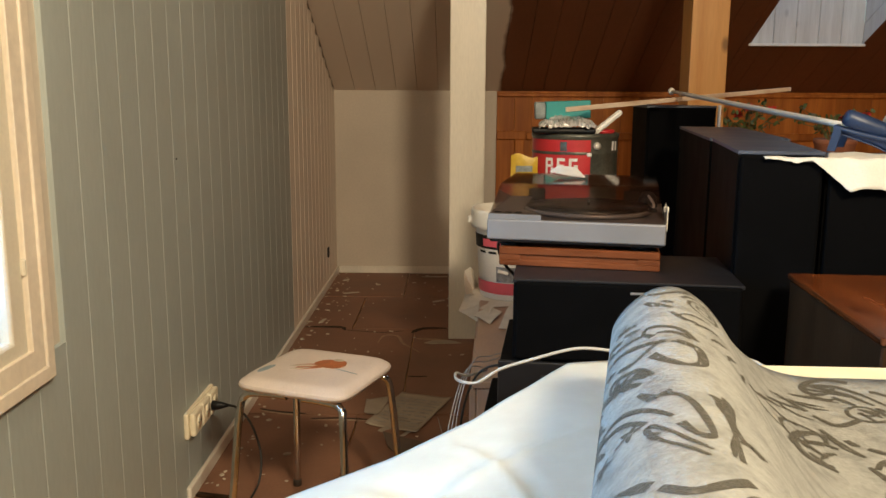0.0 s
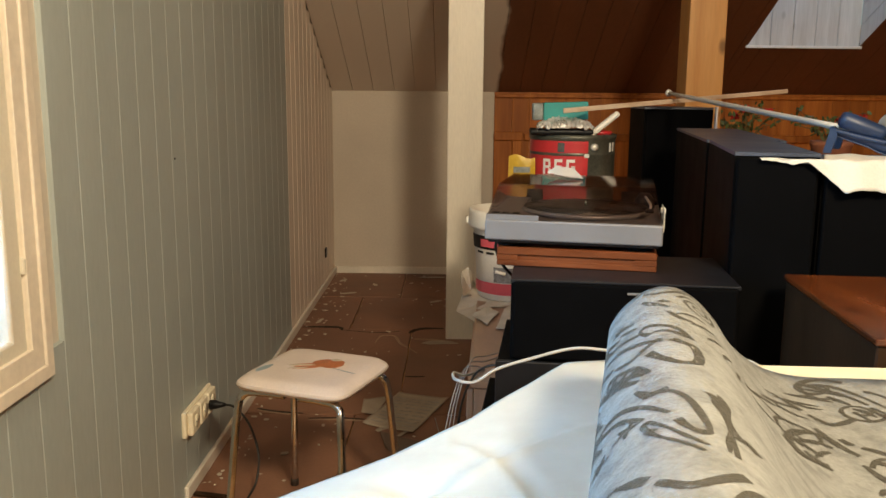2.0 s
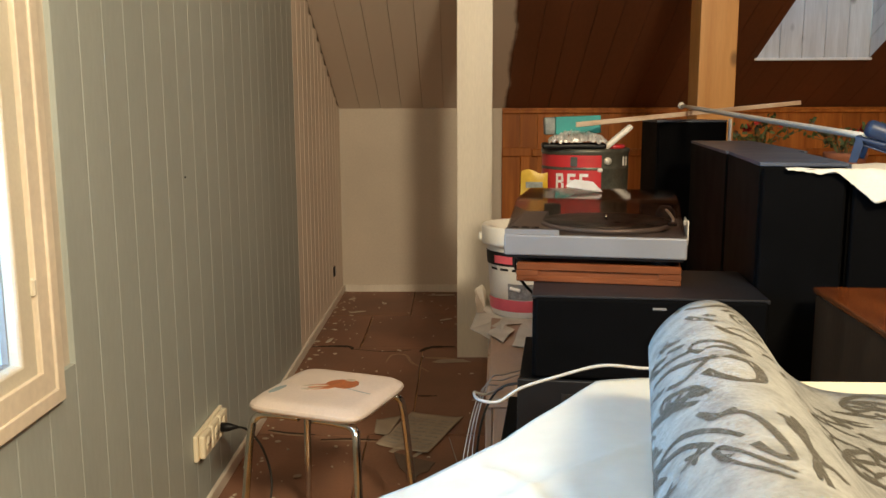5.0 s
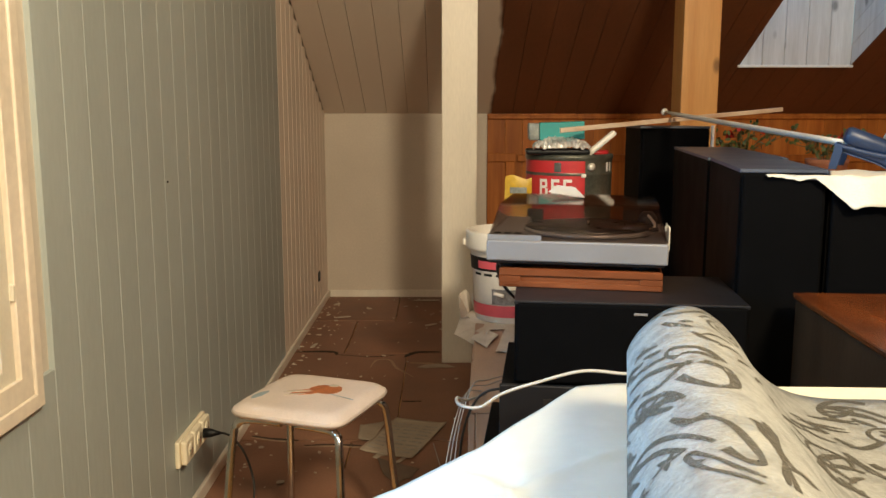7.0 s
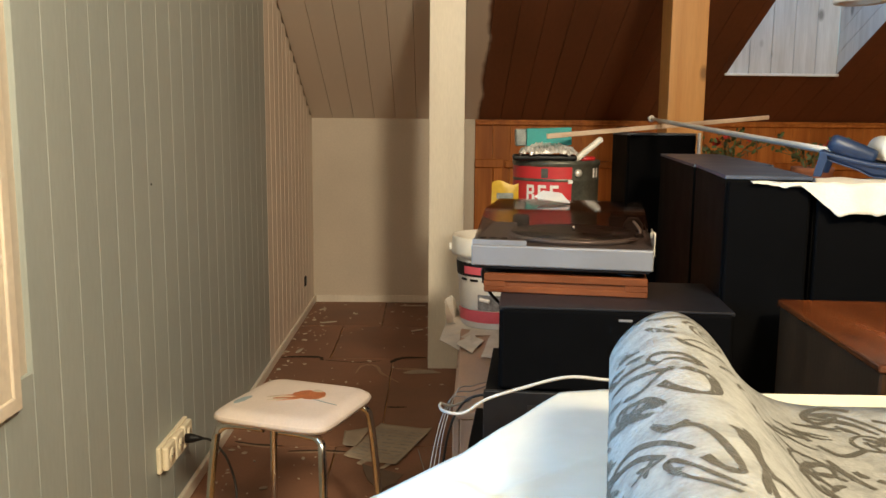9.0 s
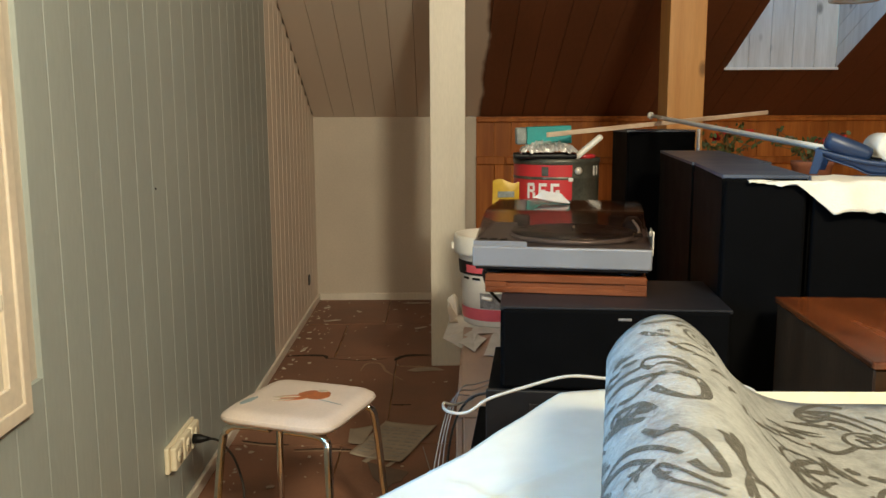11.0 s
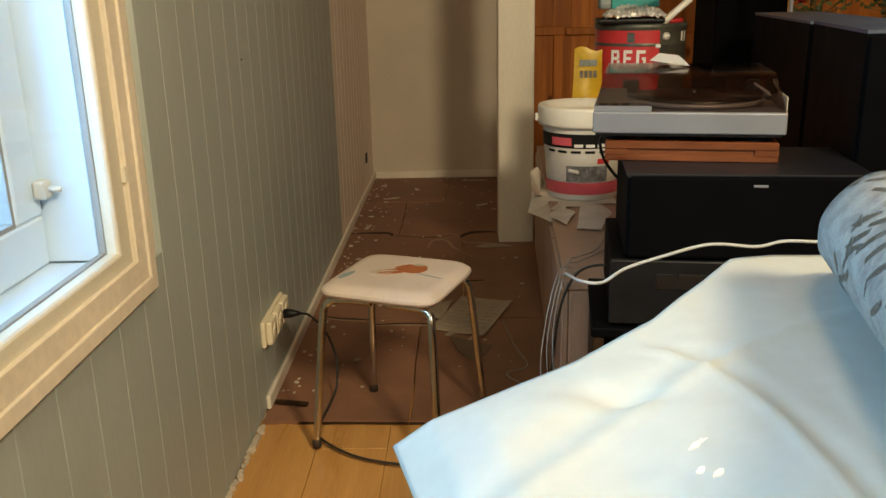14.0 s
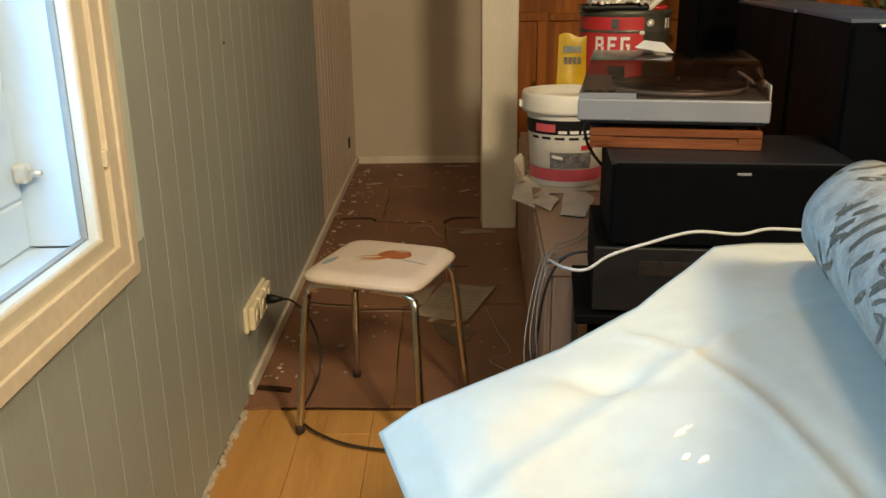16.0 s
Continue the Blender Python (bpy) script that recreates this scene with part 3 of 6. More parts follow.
# ---- stool ----
def build_stool():
    st = thing("stool", pose(-0.477, 2.172, 0, 0, 0, -20), "square white-topped stool on bent chrome legs, stained with orange paint", "stool")
    half, z0, z1 = 0.164, 0.427, 0.458

    def seat(u, v):
        x, y = (u * 2 - 1), (v * 2 - 1)
        # rounded square, domed a little
        k = max(abs(x), abs(y))
        n = (abs(x) ** 7 + abs(y) ** 7) ** (1 / 7) if k > 0 else 1
        s = k / n if n else 1
        px, py = x * s * half, y * s * half
        return Vector((px, py, z1 - 0.014 * max(0, (k - 0.82) / 0.18) ** 2 + 0.004 * (1 - k * k)))
    b = grid(seat, 24, 24)
    rim = [v for v in b.verts if v.is_boundary]
    bm = bmesh.new()
    merge(bm, b)
    ring = []
    n = 96
    prof = [(1.0, z1 - 0.014), (1.018, z1 - 0.021), (1.012, z0 + 0.008), (0.985, z0)]
    for s, z in prof:
        row = []
        for i in range(n):
            a = 2 * math.pi * i / n
            x, y = math.cos(a), math.sin(a)
            q = (abs(x) ** 7 + abs(y) ** 7) ** (1 / 7)
            row.append(bm.verts.new((x / q * half * s, y / q * half * s, z)))
        ring.append(row)
    for p, q in zip(ring, ring[1:]):
        for i in range(n):
            f = bm.faces.new((p[i], p[(i + 1) % n], q[(i + 1) % n], q[i]))
            f.smooth = True
    bm.faces.new(ring[-1])
    bmesh.ops.recalc_face_normals(bm, faces=bm.faces[:])
    s_ob = part("seat", bm, M_SEAT, st, "grimy off-white vinyl seat")
    # paint stains: orange splash with pale streaks, blue smear on one edge
    def stain(name, parts_, material, label, z):
        for i, (cx, cy, rx, ry, rot, seed) in enumerate(parts_):
            bm = bmesh.new()
            add_prism(bm, blob(18, rx, ry, 0.16, seed), z, z + 0.0007 + 0.0001 * i, pose(cx, cy, 0, 0, 0, rot))
            part(name, bm, material, s_ob, label)
    zt = z1 + 0.0042
    stain("paint_splash", [(0.028, 0.030, 0.046, 0.037, 20, 3), (-0.012, 0.000, 0.050, 0.015, 25, 4), (-0.016, -0.024, 0.040, 0.010, 30, 5)], M_ORANGEPAINT, "dried orange paint splash", zt - 0.0005)
    stain("pale_streak", [(-0.035, -0.012, 0.035, 0.006, 24, 6), (-0.03, -0.036, 0.028, 0.0045, 32, 7), (0.035, 0.062, 0.016, 0.009, 10, 8)], M_FLECK, "pale dried streak", zt + 0.0003)
    stain("paint_smear", [(-0.120, -0.062, 0.036, 0.011, 80, 9)], M_BLUEPAINT, "blue-grey paint smear", zt - 0.0026)
    stain("thin_line", [(0.085, -0.01, 0.05, 0.0016, -15, 10)], M_BLUEPAINT, "", zt - 0.0006)
    # legs, bent over at the top
    for sx, sy in ((-1, -1), (1, -1), (1, 1), (-1, 1)):
        c, f_ = 0.128, 0.178
        leg = tube([(sx * 0.02, sy * c * 0.98, z0 - 0.012), (sx * 0.09, sy * c, z0 - 0.012), (sx * (c + 0.012), sy * (c + 0.004), z0 - 0.022),
                    (sx * (c + 0.026), sy * (c + 0.018), z0 - 0.07), (sx * (f_ - 0.01), sy * (f_ - 0.012), 0.15), (sx * f_, sy * f_, 0.016)], 0.0105, 12, 6)
        l_ob = part("leg", leg, M_CHROME, st, "bent chrome tube leg")
        part("rubber_foot", lathe([(0, 0.0), (0.0125, 0.0), (0.0125, 0.018), (0.011, 0.022), (0, 0.022)], 14, m=pose(sx * f_, sy * f_, 0)), M_RUBBER, l_ob)
    part("seat_base", box((-0.135, -0.135, z0 - 0.006), (0.135, 0.135, z0 + 0.001), 0.003, 1), M_BROWNSIDE, st, "dark board under the seat")
    return st


build_stool()


# ---- electrics on the walls ----
def build_outlet():
    o = thing("wall_socket", pose(WALL_X, 2.284, 0.193, 0, 0, 0), "cream triple wall socket with a black plug", "socket")
    part("back_plate", box((0, 0, 0), (0.014, 0.272, 0.080), 0.005, 2), M_IVORY, o)
    for i in range(3):
        y0 = 0.010 + i * 0.085
        c = part("socket_unit", box((0.014, y0, 0.006), (0.032, y0 + 0.078, 0.077), 0.006, 2), M_IVORY, o)
        part("socket_well", lathe([(0, 0), (0.022, 0), (0.022, 0.0015), (0, 0.0015)], 20, m=pose(0.0322, y0 + 0.039, 0.041, 0, 90, 0)), M_IVORY, c)
        for dz in (-0.0095, 0.0095):
            part("pin_hole", lathe([(0, 0), (0.003, 0), (0.003, 0.001), (0, 0.001)], 8, m=pose(0.0339, y0 + 0.039 + dz, 0.041, 0, 90, 0)), M_BLACKPLASTIC, c)
    return o


build_outlet()
plug = thing("plug_cord", pose(0, 0, 0), "black plug and mains cord running from socket to floor", "cord")
pb = part("plug", lathe([(0, 0), (0.015, 0), (0.014, 0.020), (0.009, 0.036), (0.005, 0.05), (0, 0.05)], 16, m=pose(-0.856, 2.463, 0.234, 0, 90, 0)), M_BLACKPLASTIC, plug)
part("cord", tube([(-0.806, 2.463, 0.234), (-0.775, 2.455, 0.228), (-0.725, 2.42, 0.19), (-0.692, 2.39, 0.11), (-0.692, 2.36, 0.035), (-0.705, 2.30, 0.0065), (-0.715, 2.16, 0.0065), (-0.69, 2.085, 0.0065), (-0.584, 1.996, 0.0065), (-0.435, 1.953, 0.0065), (-0.25, 1.95, 0.0065), (-0.10, 1.93, 0.0065)], 0.0036, 8, 8), M_CABLEBLACK, plug)
fs = thing("wall_switch", pose(WALL_X, 5.12, 0.185), "small dark wall box on the cream boards", "switch")
part("dark_plate", box((0, 0, 0), (0.008, 0.045, 0.062), 0.003, 1), M_BLACKPLASTIC, fs)
part("rocker", box((0.008, 0.01, 0.014), (0.012, 0.035, 0.048), 0.002, 1), M_CABLEGREY, fs)
nail = thing("nail", pose(WALL_X, 2.34, 1.01), "small dark nail stuck in the grey boards", "nail")
part("nail_head", lathe([(0, 0), (0.003, 0), (0.003, 0.003), (0, 0.003)], 8, m=pose(0, 0, 0, 0, 90, 0)), M_BLACKPLASTIC, nail)


# ---- low cabinet, rack and what stands on them ----
lc = thing("low_cabinet", pose(-0.053, 1.955, 0, 0, 0, -2.9), "low cabinet of pale pinkish veneer with paper scraps on top", "cabinet")
part("body", box((0.006, 0.006, 0.04), (0.56, 1.88, 0.478), 0.003, 1), M_LOWCAB, lc)
part("plinth", box((0.02, 0.02, 0), (0.54, 1.86, 0.04)), M_BROWNSIDE, lc)
part("top", box((-0.006, 0, 0.478), (0.57, 1.90, 0.498), 0.004, 2), M_LOWCAB, lc)
for k in range(4):
    d_ = part("door", box((-0.012, 0.010 + k * 0.47, 0.045), (0.005, 0.466 + k * 0.47, 0.474), 0.003, 1), M_LOWCAB, lc)
    part("dark_gap", box((-0.004, 0.4665 + k * 0.47, 0.05), (0.005, 0.4795 + k * 0.47, 0.472)), M_BROWNSIDE, d_)

rack = thing("equipment_rack", pose(-0.045, 1.60, 0, 0, 0, -7), "open black equipment rack with a dark brown side", "rack")
part("side_panel", box((0.0, 0.0, 0), (0.022, 0.30, 0.505), 0.003, 1), M_BROWNSIDE, rack, "dark brown side panel")
part("side_panel", box((0.53, 0.0, 0), (0.552, 0.30, 0.505), 0.003, 1), M_BLACKBOX, rack)
part("top_shelf", box((-0.004, -0.004, 0.505), (0.556, 0.31, 0.525), 0.003, 1), M_BLACKBOX, rack)
part("shelf", box((0.023, 0.0, 0.25), (0.529, 0.29, 0.268), 0.002, 1), M_BLACKBOX, rack)
part("back_panel", box((0.023, 0.292, 0.02), (0.529, 0.30, 0.504)), M_BLACKBOX, rack)

amp = thing("receiver", pose(0.012, 1.60, 0.526, 0, 0, -7), "black stereo receiver with a dim display window", "receiver")
part("case", box((-0.024, 0.012, 0.008), (0.46, 0.33, 0.138), 0.003, 2), M_BLACKBOX, amp)
part("front_panel", box((-0.027, 0, 0.006), (0.463, 0.012, 0.139), 0.003, 2), M_BLACKPLASTIC, amp)
part("display", box((0.06, -0.0015, 0.082), (0.24, 0.0, 0.112), 0.0005, 1), M_VINYL, amp, "dark display window")
for i in range(2):
    part("knob", lathe([(0, 0), (0.02, 0), (0.018, 0.018), (0, 0.018)], 20, m=pose(0.33 + 0.07 * i, 0.0, 0.06, 90, 0, 0)), M_BLACKPLASTIC, amp)
for fx, fy in ((0.02, 0.05), (0.42, 0.05), (0.02, 0.27), (0.42, 0.27)):
    part("foot", lathe([(0, 0), (0.018, 0), (0.018, 0.008), (0, 0.008)], 14, m=pose(fx, fy, 0)), M_BLACKPLASTIC, amp)

spk = thing("centre_speaker", pose(0.035, 1.600, 0.666, 0, 0, -6.5), "black centre loudspeaker with cloth grille and silver badge", "loudspeaker")
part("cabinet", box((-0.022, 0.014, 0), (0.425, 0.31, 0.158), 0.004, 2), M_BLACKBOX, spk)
# thin panel in the lightened colour, over the black cabinet
part("top_panel", box((-0.023, 0.010, 0.1585), (0.426, 0.311, 0.166), 0.0012, 1), M_SPKTOP, spk, "black vinyl top, painted lighter and bluer for its sheen")
part("grille", box((-0.018, 0, 0.003), (0.421, 0.0135, 0.163), 0.006, 2), M_BLACKCLOTH, spk, "black cloth grille")
bd = part("badge", box((0.207, -0.002, 0.144), (0.233, 0.0, 0.149), 0.0008, 1), M_SILVER, spk, "small silver badge")

bboard = thing("wooden_board", pose(-0.008, 1.752, 0.8325, 0, 0, -11), "orange bamboo chopping board with a routed groove", "board")
part("slab", box((0, 0.006, 0), (0.337, 0.30, 0.040), 0.005, 2), M_BAMBOO, bboard)
bm = bmesh.new()
add_box(bm, (0, 0, 0), (0.337, 0.006, 0.013), 0.002, 1)
add_box(bm, (0, 0, 0.024), (0.337, 0.006, 0.040), 0.002, 1)
add_box(bm, (0, 0, 0.013), (0.045, 0.006, 0.024))
add_box(bm, (0.292, 0, 0.013), (0.337, 0.006, 0.024))
part("grooved_edge", bm, M_BAMBOO, bboard, "grooved front edge")


def build_turntable():
    """Local x runs along the front, y to the back, z from the feet."""
    tt = thing("turntable", pose(-0.0355, 1.748, 0.8635, 0, 0, -11.5), "silver record player with a smoky clear lid", "record player")
    W, D = 0.372, 0.345
    for fx, fy in ((0.045, 0.05), (W - 0.045, 0.05), (0.045, D - 0.05), (W - 0.045, D - 0.05)):
        part("foot", lathe([(0, 0.0095), (0.024, 0.0095), (0.026, 0.013), (0.022, 0.016), (0.022, 0.022), (0, 0.022)], 24, m=pose(fx, fy, 0)), M_BLACKPLASTIC, tt, "round black foot")
    part("base", box((0.006, 0.006, 0.020), (W - 0.006, D - 0.004, 0.030), 0.002, 1), M_BLACKPLASTIC, tt)
    part("plinth", box((0, 0, 0.026), (W, D, 0.070), 0.004, 3), M_SILVER, tt)
    # raised control deck at the front corner
    bm = bmesh.new()
    add_prism(bm, [(0.002, 0.003), (0.115, 0.003), (0.085, 0.045), (0.065, 0.10), (0.062, 0.335), (0.002, 0.335)], 0.0702, 0.081)
    part("control_deck", bm, M_SILVER, tt, "raised silver deck")
    pl = part("platter", lathe([(0, 0.0705), (0.142, 0.0705), (0.146, 0.074), (0.146, 0.079), (0.143, 0.081), (0.0, 0.081)], 64, m=pose(0.205, 0.175, 0)), M_SILVER, tt, "polished platter rim")
    part("mat", lathe([(0, 0.0812), (0.139, 0.0812), (0.141, 0.083), (0.05, 0.0845), (0.0, 0.0845)], 64, m=pose(0.205, 0.175, 0)), M_VINYL, pl, "black rubber mat")
    part("spindle", lathe([(0, 0.084), (0.0035, 0.084), (0.003, 0.095), (0, 0.096)], 12, m=pose(0.205, 0.175, 0)), M_CHROME, pl)
    arm = part("tonearm", tube([(0.338, 0.285, 0.098), (0.345, 0.20, 0.096), (0.348, 0.12, 0.095), (0.345, 0.075, 0.094)], 0.0030, 10, 6), M_ALU, tt, "thin metal tonearm")
    part("arm_pivot", lathe([(0, 0.077), (0.024, 0.077), (0.022, 0.098), (0.012, 0.112), (0, 0.112)], 24, m=pose(0.338, 0.285, -0.007)), M_BLACKPLASTIC, arm)
    part("headshell", box((0.335, 0.052, 0.088), (0.353, 0.082, 0.095), 0.002, 1), M_BLACKPLASTIC, arm)
    for i in range(3):
        part("button", box((0.012 + 0.022 * i, 0.02, 0.0812), (0.028 + 0.022 * i, 0.034, 0.0835), 0.001, 1), M_BLACKPLASTIC, tt)
    # lid: sloping front, flat top, thin walls
    H = 0.068
    sec = [(0.004, 0.0), (0.008, 0.014), (0.075, H - 0.004), (0.090, H), (D - 0.006, H), (D - 0.002, 0.0)]
    bm = bmesh.new()
    t = 0.003
    for off in (0.0,):
        rows = []
        for xx in (0.003, W - 0.003):
            inset = 0.0
            rows.append([bm.verts.new((xx + (0.014 if xx < 0.1 else -0.014) * min(1, z / H), yy, 0.0705 + z)) for yy, z in sec])
        for i in range(len(sec) - 1):
            bm.faces.new((rows[0][i], rows[1][i], rows[1][i + 1], rows[0][i + 1]))
        bm.faces.new(rows[0])
        bm.faces.new(rows[1][::-1])
    bmesh.ops.recalc_face_normals(bm, faces=bm.faces[:])
    bmesh.ops.solidify(bm, geom=bm.faces[:], thickness=t)
    lid = part("lid", bm, M_COVER, tt, "smoky clear acrylic lid")
    for hx in (0.07, W - 0.07):
        part("hinge", box((hx - 0.02, D - 0.002, 0.05), (hx + 0.02, D + 0.010, 0.10), 0.003, 1), M_BLACKPLASTIC, lid)
    part("lid_tab", box((W - 0.003, 0.10, 0.082), (W + 0.008, 0.118, 0.094), 0.002, 1), M_PLASTICWHITE, lid)
    part("cue_lever", box((W + 0.001, 0.04, 0.05), (W + 0.004, 0.16, 0.096), 0.002, 1), M_ALU, tt, "bright side strip")
    # folded white card leaning on the lid
    return tt


build_turntable()
card = thing("folded_card", pose(0.165, 1.935, 1.0045, 0, 0, -14), "folded sheet of white card lying on the lid", "card")
bm = bmesh.new()
cv = [bm.verts.new(p) for p in ((-0.050, 0.000, 0.012), (-0.030, 0.014, 0.027), (0.012, 0.016, 0.022), (0.036, -0.006, 0.0015), (-0.005, -0.012, 0.006))]
cf = [bm.faces.new((cv[0], cv[4], cv[1])), bm.faces.new((cv[1], cv[4], cv[2])), bm.faces.new((cv[2], cv[4], cv[3]))]
bmesh.ops.solidify(bm, geom=cf, thickness=0.0012)
part("upper_leaf", bm, M_WHITEPRINT, card)
bm = bmesh.new()
cv = [bm.verts.new(p) for p in ((-0.050, 0.000, 0.010), (-0.005, -0.013, 0.004), (0.036, -0.008, 0.001), (0.030, 0.022, 0.001), (-0.028, 0.024, 0.0015))]
cf = [bm.faces.new((cv[0], cv[1], cv[4])), bm.faces.new((cv[1], cv[2], cv[3], cv[4]))]
bmesh.ops.solidify(bm, geom=cf, thickness=0.001)
part("lower_leaf", bm, M_WHITEPRINT, card)


def build_bucket():
    b = thing("paint_bucket", pose(0.105, 2.86, 0.505), "white plastic paint bucket with printed picture label", "bucket")
    prof = [(0, 0), (0.112, 0), (0.118, 0.004), (0.134, 0.235), (0.136, 0.24), (0.150, 0.242), (0.152, 0.252), (0.152, 0.296), (0.149, 0.305), (0.143, 0.305), (0.139, 0.296), (0.131, 0.235), (0.113, 0.05), (0, 0.05)]
    part("pail", lathe(prof, 56), M_PLASTICWHITE, b)
    lid = part("lid", lathe([(0.142, 0.302), (0.120, 0.298), (0.112, 0.284), (0.05, 0.281), (0, 0.281)], 48), M_PLASTICWHITE, b, "sunken lid with dried paint")
    for i, (x, y, rx, ry, s) in enumerate(((-0.05, -0.03, 0.028, 0.012, 2), (-0.015, -0.06, 0.03, 0.01, 5), (0.03, 0.02, 0.04, 0.02, 8))):
        bm = bmesh.new()
        add_prism(bm, blob(12, rx, ry, 0.3, s), 0.2815, 0.285, pose(x, y, 0, 0, 0, 30 * i))
        part("paint_crust", bm, M_GREYPRINT if i == 0 else M_IVORY, lid)

    def band(name, z0, z1, a0, a1, material, out=0.0030, label="", segs=60):
        r = lambda z: 0.118 + (z - 0.004) / 0.231 * 0.016 + out
        return part(name, lathe([(r(z0), z0), (r(z1), z1)], segs, a0=a0, a1=a1), material, b, label)
    band("dark_band", 0.176, 0.222, 180, 360, M_BLACKPLASTIC, label="dark printed band")
    band("red_band", 0.022, 0.062, 180, 360, M_PINKLABEL, label="pink-red printed band")
    band("picture", 0.066, 0.118, 238, 300, M_GREYPRINT, 0.0036, "blurred grey picture print")
    band("red_box", 0.126, 0.142, 283, 302, M_REDLABEL, 0.0040)
    band("pink_box", 0.184, 0.210, 214, 246, M_PINKLABEL, 0.0036)
    for i in range(5):
        band("print_bar", 0.160, 0.168, 205 + 20 * i, 219 + 20 * i, M_BLACKPLASTIC, 0.0034, "", 6)
    for i in range(4):
        band("print_bar", 0.180, 0.190, 250 + 16 * i, 262 + 16 * i, M_WHITEPRINT, 0.0040, "", 6)
    part("roller_print", tube([(-0.062, -0.118, 0.104), (-0.03, -0.13, 0.098)], 0.006, 8, 3), M_WHITEPRINT, b)
    part("handle_lug", box((-0.162, -0.012, 0.252), (-0.148, 0.012, 0.276), 0.003, 1), M_PLASTICWHITE, b)
    return b


build_bucket()

# newspaper under the bucket, its edges hanging over the cabinet's side
np_ob = thing("newspaper_mat", pose(0, 0, 0.4995), "crumpled newspaper under the bucket, hanging over the edge", "newspaper")


def paper_piece(name, outline, seed):
    """A stiff torn sheet through the given corners, its edges broken and a little curled."""
    r = random.Random(seed)
    pts = []
    for p, q in zip(outline, outline[1:] + outline[:1]):
        p, q = Vector(p), Vector(q)
        for i in range(4):
            j = 0.0 if i == 0 else 0.004
            pts.append(p.lerp(q, i / 4) + Vector((r.uniform(-j, j), r.uniform(-j, j), r.uniform(0, j))))
    bm = bmesh.new()
    mid = sum((Vector(p) for p in pts), Vector()) / len(pts)
    mid.z = min(p.z for p in pts if p.x > 0.0) + 0.002
    c = bm.verts.new(mid)
    vs = [bm.verts.new(p) for p in pts]
    fs = [bm.faces.new((c, vs[i], vs[(i + 1) % len(vs)])) for i in range(len(vs))]
    bmesh.ops.recalc_face_normals(bm, faces=fs)
    bmesh.ops.solidify(bm, geom=fs, thickness=0.0012)
    part(name, bm, M_PAPERSCRAP, np_ob)


paper_piece("sheet", [(-0.088, 2.73, -0.025), (-0.022, 2.50, -0.004), (0.012, 2.67, 0.003), (0.10, 2.70, 0.003), (0.20, 2.72, 0.003), (0.20, 3.02, 0.003), (0.0, 3.04, 0.003), (-0.055, 2.93, 0.02)], 1)
paper_piece("raised_corner", [(-0.072, 2.86, 0.080), (-0.046, 2.87, 0.098), (-0.016, 2.95, 0.006), (0.02, 2.98, 0.004), (-0.03, 2.84, 0.004), (-0.064, 2.80, 0.012)], 4)
paper_piece("torn_sheet", [(0.030, 2.42, 0.003), (0.10, 2.40, 0.003), (0.16, 2.58, 0.003), (0.15, 2.70, 0.003), (0.085, 2.71, 0.003)], 7)
paper_piece("torn_sheet", [(-0.040, 2.56, 0.003), (0.006, 2.46, 0.003), (0.05, 2.60, 0.006), (0.01, 2.66, 0.009)], 9)

crate = thing("wooden_crate", pose(0.10, 3.06, 0.499), "plain pine crate standing behind the bucket", "crate")
part("crate_side", box((0, 0, 0), (0.44, 0.46, 0.14), 0.004, 1), M_PINE, crate)
part("crate_top", box((-0.004, -0.004, 0.14), (0.444, 0.464, 0.152), 0.003, 1), M_PINE, crate)


